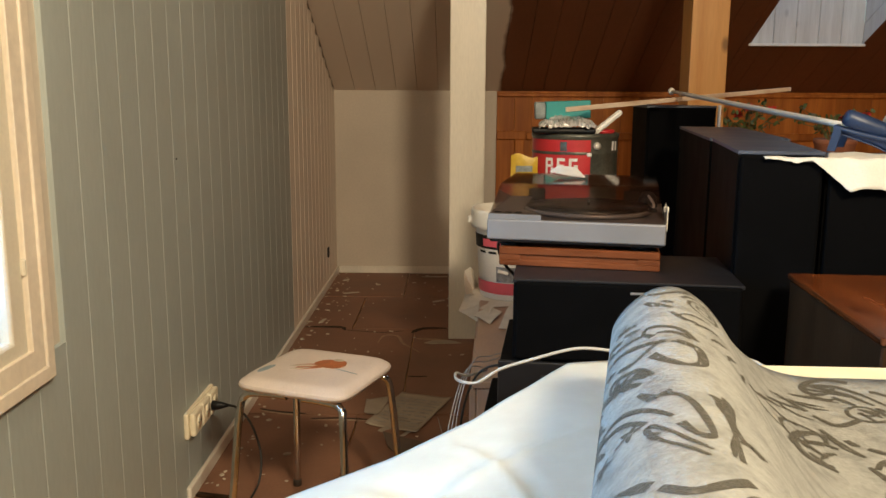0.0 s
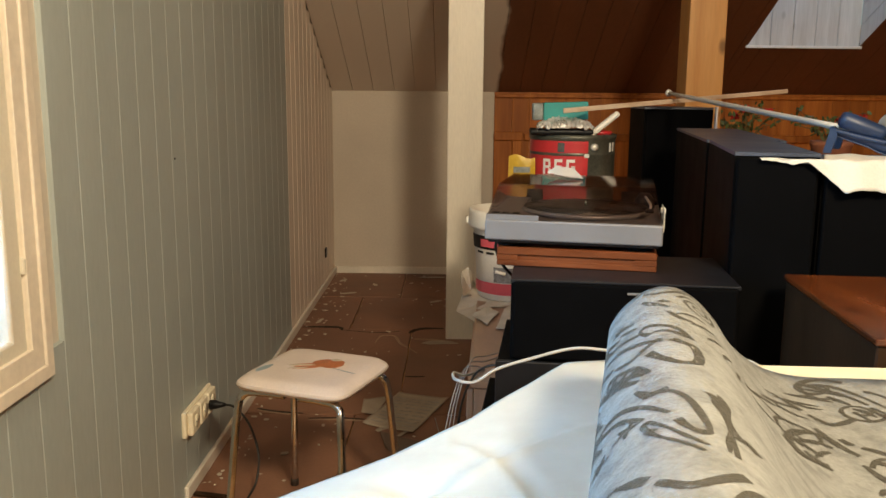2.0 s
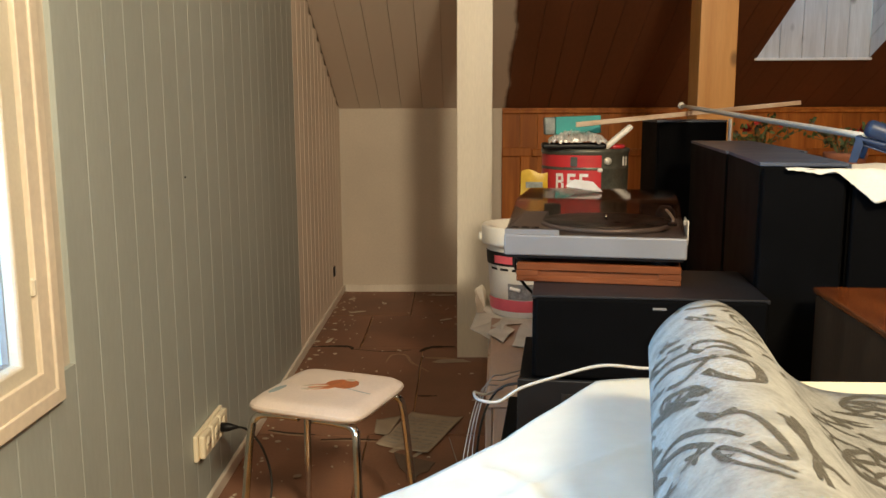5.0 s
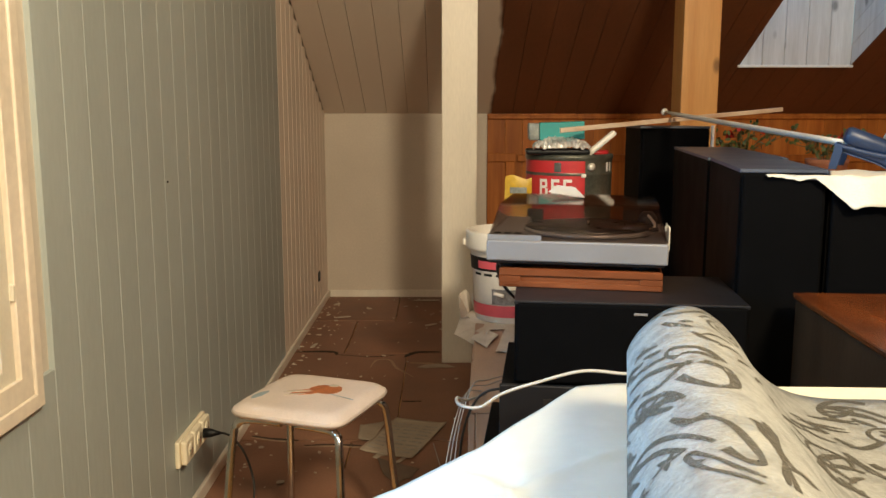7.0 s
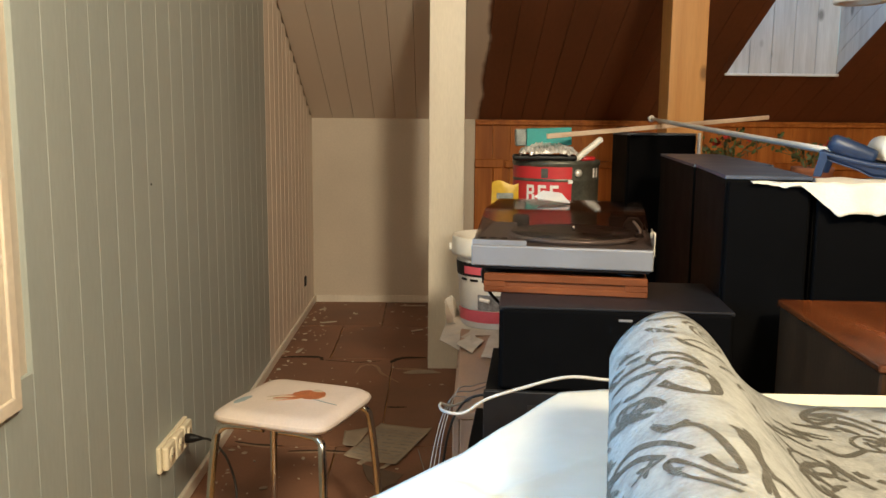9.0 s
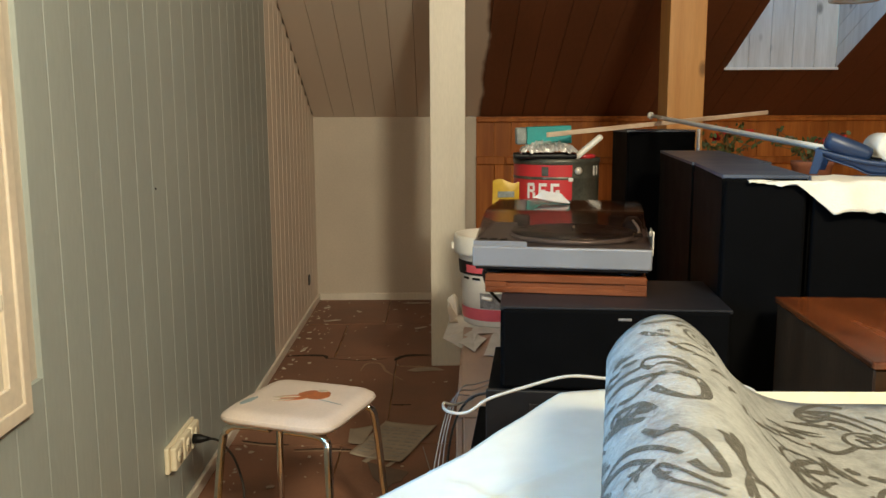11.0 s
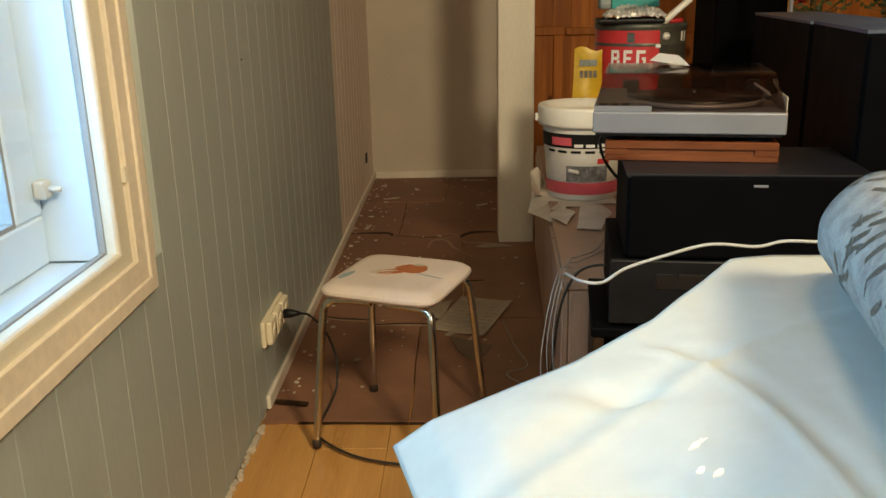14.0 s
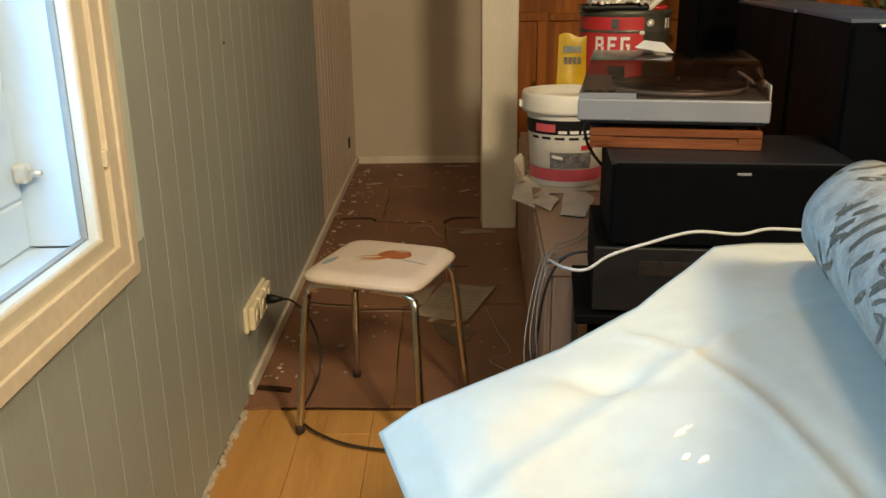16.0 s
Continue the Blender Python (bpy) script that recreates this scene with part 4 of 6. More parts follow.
def build_can():
    c = thing("paint_can", pose(0.352, 3.215, 0.652), "large paint tin, red and grey label, dented", "paint can")
    R, H = 0.160, 0.40
    part("tin", lathe([(0, 0), (R, 0), (R + 0.003, 0.004), (R + 0.003, 0.010), (R, 0.014), (R, 0.325), (R + 0.0025, 0.329), (R, 0.333), (R, H - 0.02), (R + 0.004, H - 0.016), (R + 0.004, H - 0.002), (R, H), (R - 0.012, H), (R - 0.014, H - 0.008), (0, H - 0.008)], 64), M_CANGREY, c)
    part("red_label", lathe([(R + 0.001, 0.02), (R + 0.001, 0.324)], 40, a0=170, a1=283), M_REDLABEL, c, "red label")
    part("red_label", lathe([(R + 0.001, 0.335), (R + 0.001, H - 0.022)], 40, a0=170, a1=283), M_REDLABEL, c, "red label")
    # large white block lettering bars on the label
    r2 = R + 0.0022

    def bar(a0, a1, z0, z1):
        part("label_bar", lathe([(r2, z0), (r2, z1)], 8, a0=a0, a1=a1), M_WHITEPRINT, c)
    for a, kind in ((222, 0), (239, 1), (255, 2)):
        bar(a, a + 3.6, 0.255, 0.312)
        bar(a + 3.6, a + 11, 0.301, 0.312)
        if kind != 0:
            bar(a + 3.6, a + 11, 0.255, 0.266)
        if kind == 0:
            bar(a + 8.2, a + 11.6, 0.282, 0.301)
            bar(a + 3.6, a + 9.5, 0.278, 0.288)
            bar(a + 8.4, a + 12.2, 0.255, 0.278)
        elif kind == 1:
            bar(a + 3.6, a + 9.5, 0.279, 0.289)
        else:
            bar(a + 8.2, a + 11.6, 0.266, 0.286)
            bar(a + 6.5, a + 11.6, 0.279, 0.288)
    for a in (318, 326):
        bar(a, a + 4.5, 0.338, 0.372)
    part("scuff", lathe([(r2, 0.338), (r2, 0.372)], 8, a0=243, a1=252), M_CANGREY, c)
    lug = part("handle_lug", lathe([(0, 0), (0.014, 0), (0.014, 0.008), (0.006, 0.014), (0, 0.014)], 16, m=pose(0.058, -R * 0.935, 0.357, 90, 0, 20)), M_ALU, c, "metal handle lug")
    part("white_drip", box((0.022, -R - 0.003, 0.318), (0.040, -R + 0.006, 0.332), 0.003, 1), M_WHITEPRINT, c)
    return c


build_can()
CT = 0.652 + 0.400
tray = thing("foil_tray", pose(0.305, 3.13, CT, 0, 0, -4), "black tray heaped with crumpled aluminium foil", "tray")
part("dish", box((-0.125, -0.065, 0.0005), (0.105, 0.08, 0.020), 0.008, 3), M_BLACKPLASTIC, tray)
rnd = random.Random(5)


def foil(u, v):
    x, y = -0.10 + 0.205 * u, -0.085 + 0.155 * v
    h = 0.026 + 0.036 * math.sin(math.pi * u) ** 0.5 * math.sin(math.pi * v) ** 0.6
    return Vector((x, y, h + 0.012 * noise.noise(Vector((x * 60, y * 60, 2))) + 0.008 * noise.noise(Vector((x * 130, y * 130, 7)))))


bm = grid(foil, 46, 30, 0.0006)
for f in bm.faces:
    f.smooth = False
part("foil", bm, M_FOIL, tray, "crumpled bright foil")
tbox = thing("turquoise_box", pose(0.300, 3.155, CT + 0.0530, 0, -2, -3), "turquoise and grey cardboard packet", "packet")
part("carton", box((-0.068, -0.04, 0), (0.095, 0.055, 0.064), 0.002, 1), M_TEAL, tbox)
part("grey_end", box((-0.108, -0.0395, 0.0005), (-0.069, 0.0545, 0.0635), 0.006, 2), M_GREYCARD, tbox, "grey printed end")
brush = thing("paint_brush", pose(0.415, 3.10, CT - 0.004, 0, -38, 12), "flat paint brush with a pale handle", "brush")
part("handle", box((0.0, -0.012, 0.0), (0.125, 0.014, 0.022), 0.009, 3), M_PLASTICWHITE, brush)
part("ferrule", box((-0.03, -0.02, 0.001), (0.0, 0.022, 0.021), 0.002, 1), M_ALU, brush)
part("bristle", box((-0.075, -0.02, 0.003), (-0.03, 0.022, 0.019), 0.002, 1), M_BRISTLE, brush)
rag = thing("red_lid", pose(0.445, 3.16, CT), "small red plastic lid on the tin", "lid")
part("cap", lathe([(0, 0), (0.045, 0), (0.045, 0.010), (0.040, 0.014), (0, 0.014)], 24), M_REDLABEL, rag)

bag = thing("yellow_bag", pose(0.155, 3.14, 0.652), "small yellow plastic bag with printed blocks, standing upright", "bag")


def bagside(sgn):
    def fn(u, v):
        x = -0.052 + 0.104 * u
        bulge = 0.024 * math.sin(math.pi * u) * (1 - v) ** 0.5 * 1.0
        return Vector((x * (1 + 0.05 * math.sin(5 * v)), sgn * (bulge + 0.001) + 0.004 * math.sin(9 * v + 3 * u), 0.001 + 0.315 * v + 0.008 * math.sin(6 * u) * v))
    return fn


bm = grid(bagside(-1), 12, 16)
merge(bm, grid(bagside(1), 12, 16))
part("film", bm, M_YELLOW, bag)
for i in range(4):
    part("print_bar", box((-0.03 + 0.016 * i, -0.0145, 0.215), (-0.018 + 0.016 * i, -0.0135, 0.24), 0.0003, 1), M_INK, bag)
part("print_bar", box((-0.032, -0.0125, 0.256), (0.030, -0.0115, 0.278), 0.0003, 1), M_GREYCARD, bag)

# ---- the black tower row ----
def tower(name, m, w, d, h, label, badges=0, cloth=True):
    t = thing(name, m, label, "loudspeaker" if cloth else "cabinet", "black tower row")
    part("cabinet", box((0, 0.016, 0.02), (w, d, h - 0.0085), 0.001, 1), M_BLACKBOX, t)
    # separate top panel whose colour carries the painted bluish sheen
    part("top_panel", box((-0.001, 0.014, h - 0.008), (w + 0.001, d + 0.001, h), 0.0008, 1), M_BLACKTOP_SHEEN, t, "satin black top, its bluish sky reflection painted in")
    part("plinth", box((-0.004, 0.02, 0), (w + 0.004, d + 0.004, 0.02), 0.003, 1), M_BLACKPLASTIC, t)
    part("grille", box((0.004, 0, 0.05), (w - 0.004, 0.0155, h - 0.010), 0.005, 2), M_BLACKCLOTH, t, "black cloth grille")
    for i in range(badges):
        part("badge", box((0.09 + 0.035 * i, -0.0015, h - 0.020), (0.115 + 0.035 * i, 0, h - 0.014), 0.0005, 1), M_SILVER, t, "small silver badge")
    return t


TZ = 1.085
tower("tower_speaker", pose(0.471, 1.685, 0, 0, 0, -10.7), 0.165, 0.515, TZ, "tall black tower loudspeaker, bluish sheen painted on its top", 2)
tower("tower_speaker", pose(0.569, 2.212, 0, 0, 0, -9), 0.20, 0.82, TZ - 0.002, "deep black cabinet beside the tower loudspeaker", 0)
tower("tower_speaker", pose(0.640, 1.655, 0, 0, 0, -8), 0.42, 0.30, 1.066, "black cabinet covered with white paper towels", 0)
tower("tall_cabinet", pose(0.640, 3.29, 0, 0, 0, 0), 0.268, 0.28, 1.152, "tall black cabinet with a white edge strip", 0, False)
strip = thing("white_strip", pose(0.9125, 3.285, 0), "narrow white strip beside the black cabinet", "strip")
part("lath", box((0, 0, 0), (0.008, 0.02, 1.155), 0.001, 1), M_WHITEPRINT, strip)

# paper towels over the near cabinet, with tray and roller
tow = thing("paper_towel", pose(0, 0, 0), "white paper towels hanging over the black cabinet's edge", "paper towel")


def towel(u, v):
    x = 0.515 + 0.56 * u
    edge = 1.673 - 0.189 * (x - 0.515) if x < 0.64 else 1.648 - (x - 0.64) * 0.14
    drop = float(np.interp(x, (0.515, 0.55, 0.585, 0.60, 0.63, 0.668, 0.70, 0.775, 1.08), (0.002, 0.006, 0.008, 0.003, 0.026, 0.064, 0.058, 0.064, 0.060)))
    drop += 0.006 * noise.noise(Vector((x * 60, 0, 3)))
    lie = float(np.interp(x, (0.515, 0.636, 0.645, 0.70, 1.08), (0.004, 0.004, 0.03, 0.165, 0.18)))
    run = (lie + drop) * v
    z = 1.0720 + 0.004 * (0.5 + noise.noise(Vector((x * 18, run * 18, 5)))) * (1 if run < lie else 0.4)
    if run < lie:
        return Vector((x, edge - 0.004 + lie - run, z))
    over = run - lie
    return Vector((x, edge - 0.006 - 0.25 * over + 0.004 * math.sin(x * 70), z - 0.96 * over))


part("sheet", grid(towel, 90, 30, 0.0012), M_TOWEL, tow)
ptray = thing("paint_tray", pose(0.706, 1.79, 1.0785, 0, 0, -30), "dark blue plastic paint tray standing on paper towels", "paint tray")
RIM = ((0.0, 0.051), (0.06, 0.035), (0.13, 0.024), (0.28, 0.022))


def tray_rim(x):
    return float(np.interp(x, [p[0] for p in RIM], [p[1] for p in RIM]))


def tray_floor(x):
    return float(np.interp(x, (0.0, 0.075, 0.10, 0.28), (0.041, 0.016, 0.0025, 0.0025)))


for yy in (0.0, 0.17):
    part("side_wall", grid(lambda u, v, yy=yy: Vector((0.28 * u, yy + (0.006 if yy == 0 else -0.006) * (1 - v), tray_floor(0.28 * u) * (1 - v) + tray_rim(0.28 * u) * v)), 24, 3, 0.003), M_BLUE, ptray)
    part("rim", tube([(x, yy, z) for x, z in RIM], 0.0055, 10, 6), M_BLUE, ptray, "rolled rim")
    bm = bmesh.new()
    add_prism(bm, [(-0.014, 0.0), (0.002, 0.0), (0.012, 0.036), (0.010, 0.052), (-0.002, 0.052)], yy - 0.006, yy + 0.006, pose(0, 0, 0, 90, 0, 0) @ pose(0, 0, 2 * -yy if yy else 0))
    part("leg", bm, M_BLUE, ptray)
part("pan", grid(lambda u, v: Vector((0.28 * u, 0.004 + 0.162 * v, tray_floor(0.28 * u))), 24, 4, 0.003), M_BLUE, ptray)
part("end_rim", tube([(0.0, 0.0, 0.051), (0.0, 0.085, 0.051), (0.0, 0.17, 0.051)], 0.0055, 10, 3), M_BLUE, ptray)
part("end_wall", box((0.278, 0.0, 0.003), (0.282, 0.17, 0.026), 0.001, 1), M_BLUE, ptray)
roller = thing("paint_roller", pose(0.716, 1.775, 1.153, 0, 21, -10), "paint roller with blue grip lying on the tray", "paint roller")
part("grip", lathe([(0, 0), (0.014, 0.001), (0.018, 0.008), (0.0185, 0.045), (0.0175, 0.085), (0.0165, 0.094), (0.012, 0.094), (0.011, 0.080), (0, 0.080)], 24, m=pose(0, 0, 0, 0, 90, 0)), M_BLUE, roller)
part("wire", tube([(0.078, 0, 0), (0.11, 0, 0.0), (0.128, 0.01, 0.008), (0.13, 0.04, 0.02)], 0.004, 8, 6), M_CHROME, roller)
part("sleeve", lathe([(0, 0), (0.024, 0), (0.031, 0.006), (0.031, 0.10), (0.026, 0.105), (0, 0.105)], 28, m=pose(0.130, 0.10, 0.030, 90, 0, 0)), M_TOWEL, roller, "pale fleece sleeve")

# rods lying across
rod = thing("metal_rod", pose(0, 0, 0), "thin aluminium rail lying across the black cabinets", "rod")
part("rail", tube([(0.735, 3.32, 1.207), (0.738, 2.5, 1.166), (0.741, 1.80, 1.1315)], 0.0065, 10, 3), M_ALU, rod)
part("second_rail", tube([(0.752, 3.28, 1.197), (0.755, 2.5, 1.158), (0.757, 1.80, 1.1245)], 0.0045, 8, 3), M_ALU, rod)
part("rounded_end", lathe([(0, 0), (0.011, 0.0), (0.014, 0.012), (0.011, 0.024), (0, 0.024)], 16, m=pose(0.735, 3.335, 1.207, 90, 0, 0)), M_ALU, rod)
slat = thing("measuring_stick", pose(0, 0, 0), "thin pale wooden measuring stick resting on the packet", "stick")
sm = look((0.280, 2.95, 1.1415), (1.301, 3.60, 1.2190))
L_ = (Vector((1.301, 3.60, 1.2190)) - Vector((0.280, 2.95, 1.1415))).length
bm = box((-0.004, -0.0085, -L_), (0.004, 0.0085, 0), 0.0015, 1)
bm.transform(sm)
part("lath", bm, wood("worn_white_lath", (0.70, 0.58, 0.45), (0.50, 0.34, 0.22), 0.6, grain=(0.3, 0.3, 1), scale=25, piece=0, knots=False), slat)

# ---- brown cabinet, table, sheet and wallpaper ----
bc = thing("wooden_cabinet", pose(0.556, 1.606, 0, 0, 0, -5), "dark brown cabinet with a reddish varnished wooden top", "cabinet")
part("body", box((0.004, -0.455, 0.03), (0.60, -0.004, 0.838), 0.003, 1), M_BROWNSIDE, bc)
part("top", box((0, -0.46, 0.838), (0.605, 0, 0.850), 0.003, 2), M_BROWNTOP, bc, "reddish varnished top")
part("plinth", box((0.02, -0.44, 0), (0.58, -0.02, 0.03)), M_BROWNSIDE, bc)

table = thing("pasting_table", pose(0, 0, 0, 0, 0, -2), "folding pasting table with a cream top", "table")
part("tabletop", box((0.105, 0.12, 0.790), (1.05, 1.140, 0.8155), 0.004, 2), M_TABLE, table, "cream table top")
for lx, ly in ((0.09, 0.18), (1.0, 0.18), (0.09, 1.07), (1.0, 1.07)):
    part("leg", box((lx - 0.016, ly - 0.016, 0), (lx + 0.016, ly + 0.016, 0.79), 0.003, 1), M_LOWCAB, table)
part("apron", box((0.08, 1.09, 0.74), (1.0, 1.108, 0.79), 0.002, 1), M_LOWCAB, table)

sheet = thing("lining_sheet", pose(0, 0, 0), "large creased sheet of pale lining paper drooping off the table", "paper sheet")


def ramp(x, xs, ys):
    return float(np.interp(x, xs, ys))


def lining(u, v):
    x = -0.385 + 0.66 * u
    far = ramp(x, (-0.385, -0.34, -0.29, -0.178, -0.08, 0.0, 0.06, 0.12, 0.4), (0.893, 0.872, 0.866, 0.90, 0.957, 1.045, 1.122, 1.134, 1.120))
    near = 0.16
    y = far + (near - far) * v
    # it bends down along a line that runs beside the wallpaper's fold
    bend = min(0.10, max(0.0, 0.035 + 0.09 * (y - 0.75)))
    xe = x - (bend - 0.085) * max(0.0, min(1.0, (x + 0.10) / 0.18))
    z = ramp(xe, (-0.385, -0.34, -0.29, -0.178, -0.10, -0.03, 0.045, 0.070, 0.09, 0.4), (0.668, 0.712, 0.737, 0.768, 0.790, 0.8045, 0.8142, 0.8163, 0.8170, 0.8170))
    k = max(0.0, min(1.0, (0.02 - x) / 0.2))
    # shallow waves where it hangs free, creases where it was folded
    k *= min(1.0, v * 7) * min(1.0, (x + 0.385) * 12)
    z += k * (0.017 * math.sin((y * 11 + x * 7)) * (1 - 0.4 * v) + 0.008 * math.sin(x * 21 - y * 6) + 0.006 * noise.noise(Vector((x * 7, y * 7, 1))))
    # two soft fold lines crossing, and a bowed crease running to the near edge
    fold = y - (0.835 + 0.52 * (x + 0.02))
    z += 0.0036 * math.exp(-(fold / 0.010) ** 2) - 0.006 * math.exp(-((fold - 0.035) / 0.022) ** 2) * k
    crease = x + 0.112 - 0.14 * math.sqrt(max(0.0, 0.885 - y))
    z += (0.0030 * math.exp(-(crease / 0.007) ** 2) - 0.0022 * math.exp(-((crease - 0.02) / 0.014) ** 2)) * min(1.0, v * 9)
    da, db = (x + 0.155) * 0.85 - (y - 0.80) * 0.5, (x + 0.155) * 0.5 + (y - 0.80) * 0.85
    z -= 0.011 * math.exp(-(da / 0.05) ** 2 - (db / 0.017) ** 2)
    # the free side edge runs inwards towards the near end
    x += 0.28 * min(0.32, far - y) * max(0.0, 1 - u * 1.5)
    return Vector((x, y, z))


part("paper", grid(lining, 110, 90, 0.0009), M_PAPERSHEET, sheet)


for i, (gx, gy, s, sz) in enumerate(((-0.112, 0.640, 31, 0.011), (-0.120, 0.600, 33, 0.005), (-0.108, 0.596, 37, 0.006))):
    bm = bmesh.new()
    add_prism(bm, blob(10, sz, 0.0026, 0.4, s), 0.0, 0.0015, pose(gx, gy, 0.8125 if i == 0 else 0.812, 0, -8, 40))
    part("paste_drop", bm, M_PLASTICWHITE, sheet, "dried glossy paste")

# wallpaper strip: flat on the table, humped up along one side
HUMP = ((0.080, 0.001), (0.038, 0.016), (0.008, 0.040), (-0.004, 0.066), (0.012, 0.100), (0.045, 0.128), (0.078, 0.132), (0.108, 0.115), (0.134, 0.086), (0.160, 0.047), (0.195, 0.019), (0.245, 0.006), (0.33, 0.004), (0.45, 0.003), (0.86, 0.003))
HL = smooth_path([(a, 0, h) for a, h in HUMP], 10)
CUM = [0.0]
for a, b2 in zip(HL, HL[1:]):
    CUM.append(CUM[-1] + (b2 - a).length)
STRIP_W, STRIP_L = CUM[-1], 0.86


# a camera position on the walk, from which the fold's outline is fitted
STRIP_EYE = Vector((-0.121, -0.010, 1.184))


def strip_point(s, l, lift=0.0):
    """The place on the strip at s metres across and l metres towards the near end."""
    s = min(max(s, 0), STRIP_W)
    i = max(0, min(len(HL) - 2, int(np.searchsorted(CUM, s)) - 1))
    f = (s - CUM[i]) / max(1e-9, CUM[i + 1] - CUM[i])
    p = HL[i].lerp(HL[i + 1], f)
    d = (HL[i + 1] - HL[i]).normalized()
    nrm = Vector((-d.z, 0, d.x))
    p = p + nrm * lift
    grow = 1.0 + 0.10 * l / STRIP_L
    skew = 0.19 * max(0.0, p.x - 0.0)
    x, y = p.x * grow, -l + skew
    c, s_ = math.cos(radians(-12)), math.sin(radians(-12))
    q = Vector((0.118 + c * x - s_ * y, 1.062 + s_ * x + c * y, 0.8160 + p.z * (0.97 + 0.22 * l / STRIP_L)))
    # the higher the fold, the more it is drawn to the camera, fitting its view
    h = min(1.0, max(0.0, p.z / 0.065))
    return STRIP_EYE.lerp(q, 0.99 - 0.145 * h * h * (3 - 2 * h))


wp = thing("wallpaper_strip", pose(0, 0, 0), "grey patterned wallpaper strip humped up on the table", "wallpaper")
M_WALLPAPER = mat("pale_grey_wallpaper", (0.275, 0.278, 0.262), 0.8, 0.13, 38, 0.4, 210, colour2=(0.195, 0.198, 0.188), ramp=(0.34, 0.58), spec=0.3)
M_MOTIF = mat("taupe_glitter_print", (0.082, 0.078, 0.064), 0.5, 0.25, 130, 0.5, 500, spec=0.4, colour2=(0.135, 0.130, 0.112), ramp=(0.30, 0.42))
part("paper", grid(lambda u, v: strip_point(STRIP_W * u, STRIP_L * v), 120, 24, 0.0008), M_WALLPAPER, wp)


def ribbon(bm, pts, widths, lift=0.0011):
    """A printed band through points (s, l) with a width at each."""
    line = smooth_path([(a, b_, 0) for a, b_ in pts], 7)
    n = len(line)
    ws = np.interp(np.linspace(0, 1, n), np.linspace(0, 1, len(widths)), widths)
    prev = None
    for i, p in enumerate(line):
        d = (line[min(i + 1, n - 1)] - line[max(i - 1, 0)]).normalized()
        q = Vector((-d.y, d.x, 0)) * ws[i] * 0.5
        ok = 0.004 < p.x < STRIP_W - 0.040 and 0.003 < p.y < STRIP_L - 0.003
        cur = None
        if ok:
            cur = (bm.verts.new(strip_point((p + q).x + 0.036, (p + q).y, lift)), bm.verts.new(strip_point((p - q).x + 0.036, (p - q).y, lift)))
            if prev:
                f = bm.faces.new((prev[0], prev[1], cur[1], cur[0]))
                f.smooth = True
        prev = cur


# printed motifs: strokes of points (across, along) in metres with their widths in millimetres
BROAD_LOOP = (
    (((0.152, 0.32), (0.163, 0.354), (0.178, 0.381), (0.193, 0.379), (0.198, 0.356), (0.196, 0.322), (0.188, 0.31), (0.175, 0.293)), (19, 11, 13, 17, 18, 20, 17, 17)),
    (((0.152, 0.455), (0.159, 0.457), (0.172, 0.471), (0.181, 0.497), (0.187, 0.534), (0.189, 0.56), (0.185, 0.566), (0.177, 0.558), (0.169, 0.534)), (20, 13, 7, 9, 9, 6, 17, 7, 11)),
)
SWEEP = (
    (((0.09, 0.217), (0.118, 0.236), (0.142, 0.266), (0.167, 0.295)), (13, 15, 15, 8)),
    (((0.089, 0.18), (0.112, 0.198), (0.131, 0.215), (0.144, 0.228)), (11, 15, 13, 11)),
    (((0.085, 0.436), (0.103, 0.434), (0.121, 0.442), (0.144, 0.474), (0.164, 0.516)), (11, 13, 13, 8, 6)),
    (((0.076, 0.436), (0.099, 0.45), (0.121, 0.467), (0.144, 0.505)), (16, 13, 11, 6)),
)
HOOK = (
    (((0.155, 0.253), (0.145, 0.224), (0.149, 0.207), (0.164, 0.222), (0.183, 0.247), (0.197, 0.289)), (13, 6, 20, 11, 11, 7)),
    (((0.159, 0.245), (0.175, 0.257), (0.192, 0.285)), (8, 11, 8)),
    (((0.153, 0.543), (0.146, 0.532), (0.144, 0.518), (0.148, 0.518), (0.161, 0.545), (0.173, 0.572), (0.186, 0.591)), (8, 7, 9, 8, 4, 6, 4)),
    (((0.146, 0.534), (0.157, 0.562), (0.171, 0.585), (0.183, 0.602)), (8, 4, 6, 4)),
)
SPRIG_TOP = (
    (((0.151, 0.024), (0.173, 0.047), (0.206, 0.022)), (8, 20, 13)),
    (((0.149, 0.068), (0.162, 0.106), (0.18, 0.135)), (8, 20, 8)),
    (((0.171, 0.091), (0.177, 0.102), (0.183, 0.104)), (11, 19, 8)),
    (((0.177, 0.159), (0.191, 0.194), (0.206, 0.192)), (6, 17, 11)),
    (((0.119, -0.014), (0.134, 0.001), (0.145, 0.014)), (3, 20, 13)),
    (((0.103, -0.012), (0.112, -0.014), (0.122, -0.014)), (3, 8, 4)),
    (((0.105, 0.127), (0.12, 0.138), (0.137, 0.156)), (13, 20, 6)),
    (((0.117, 0.159), (0.13, 0.177), (0.14, 0.188)), (8, 20, 6)),
    (((0.094, 0.152), (0.104, 0.163), (0.115, 0.175)), (15, 20, 11)),
)
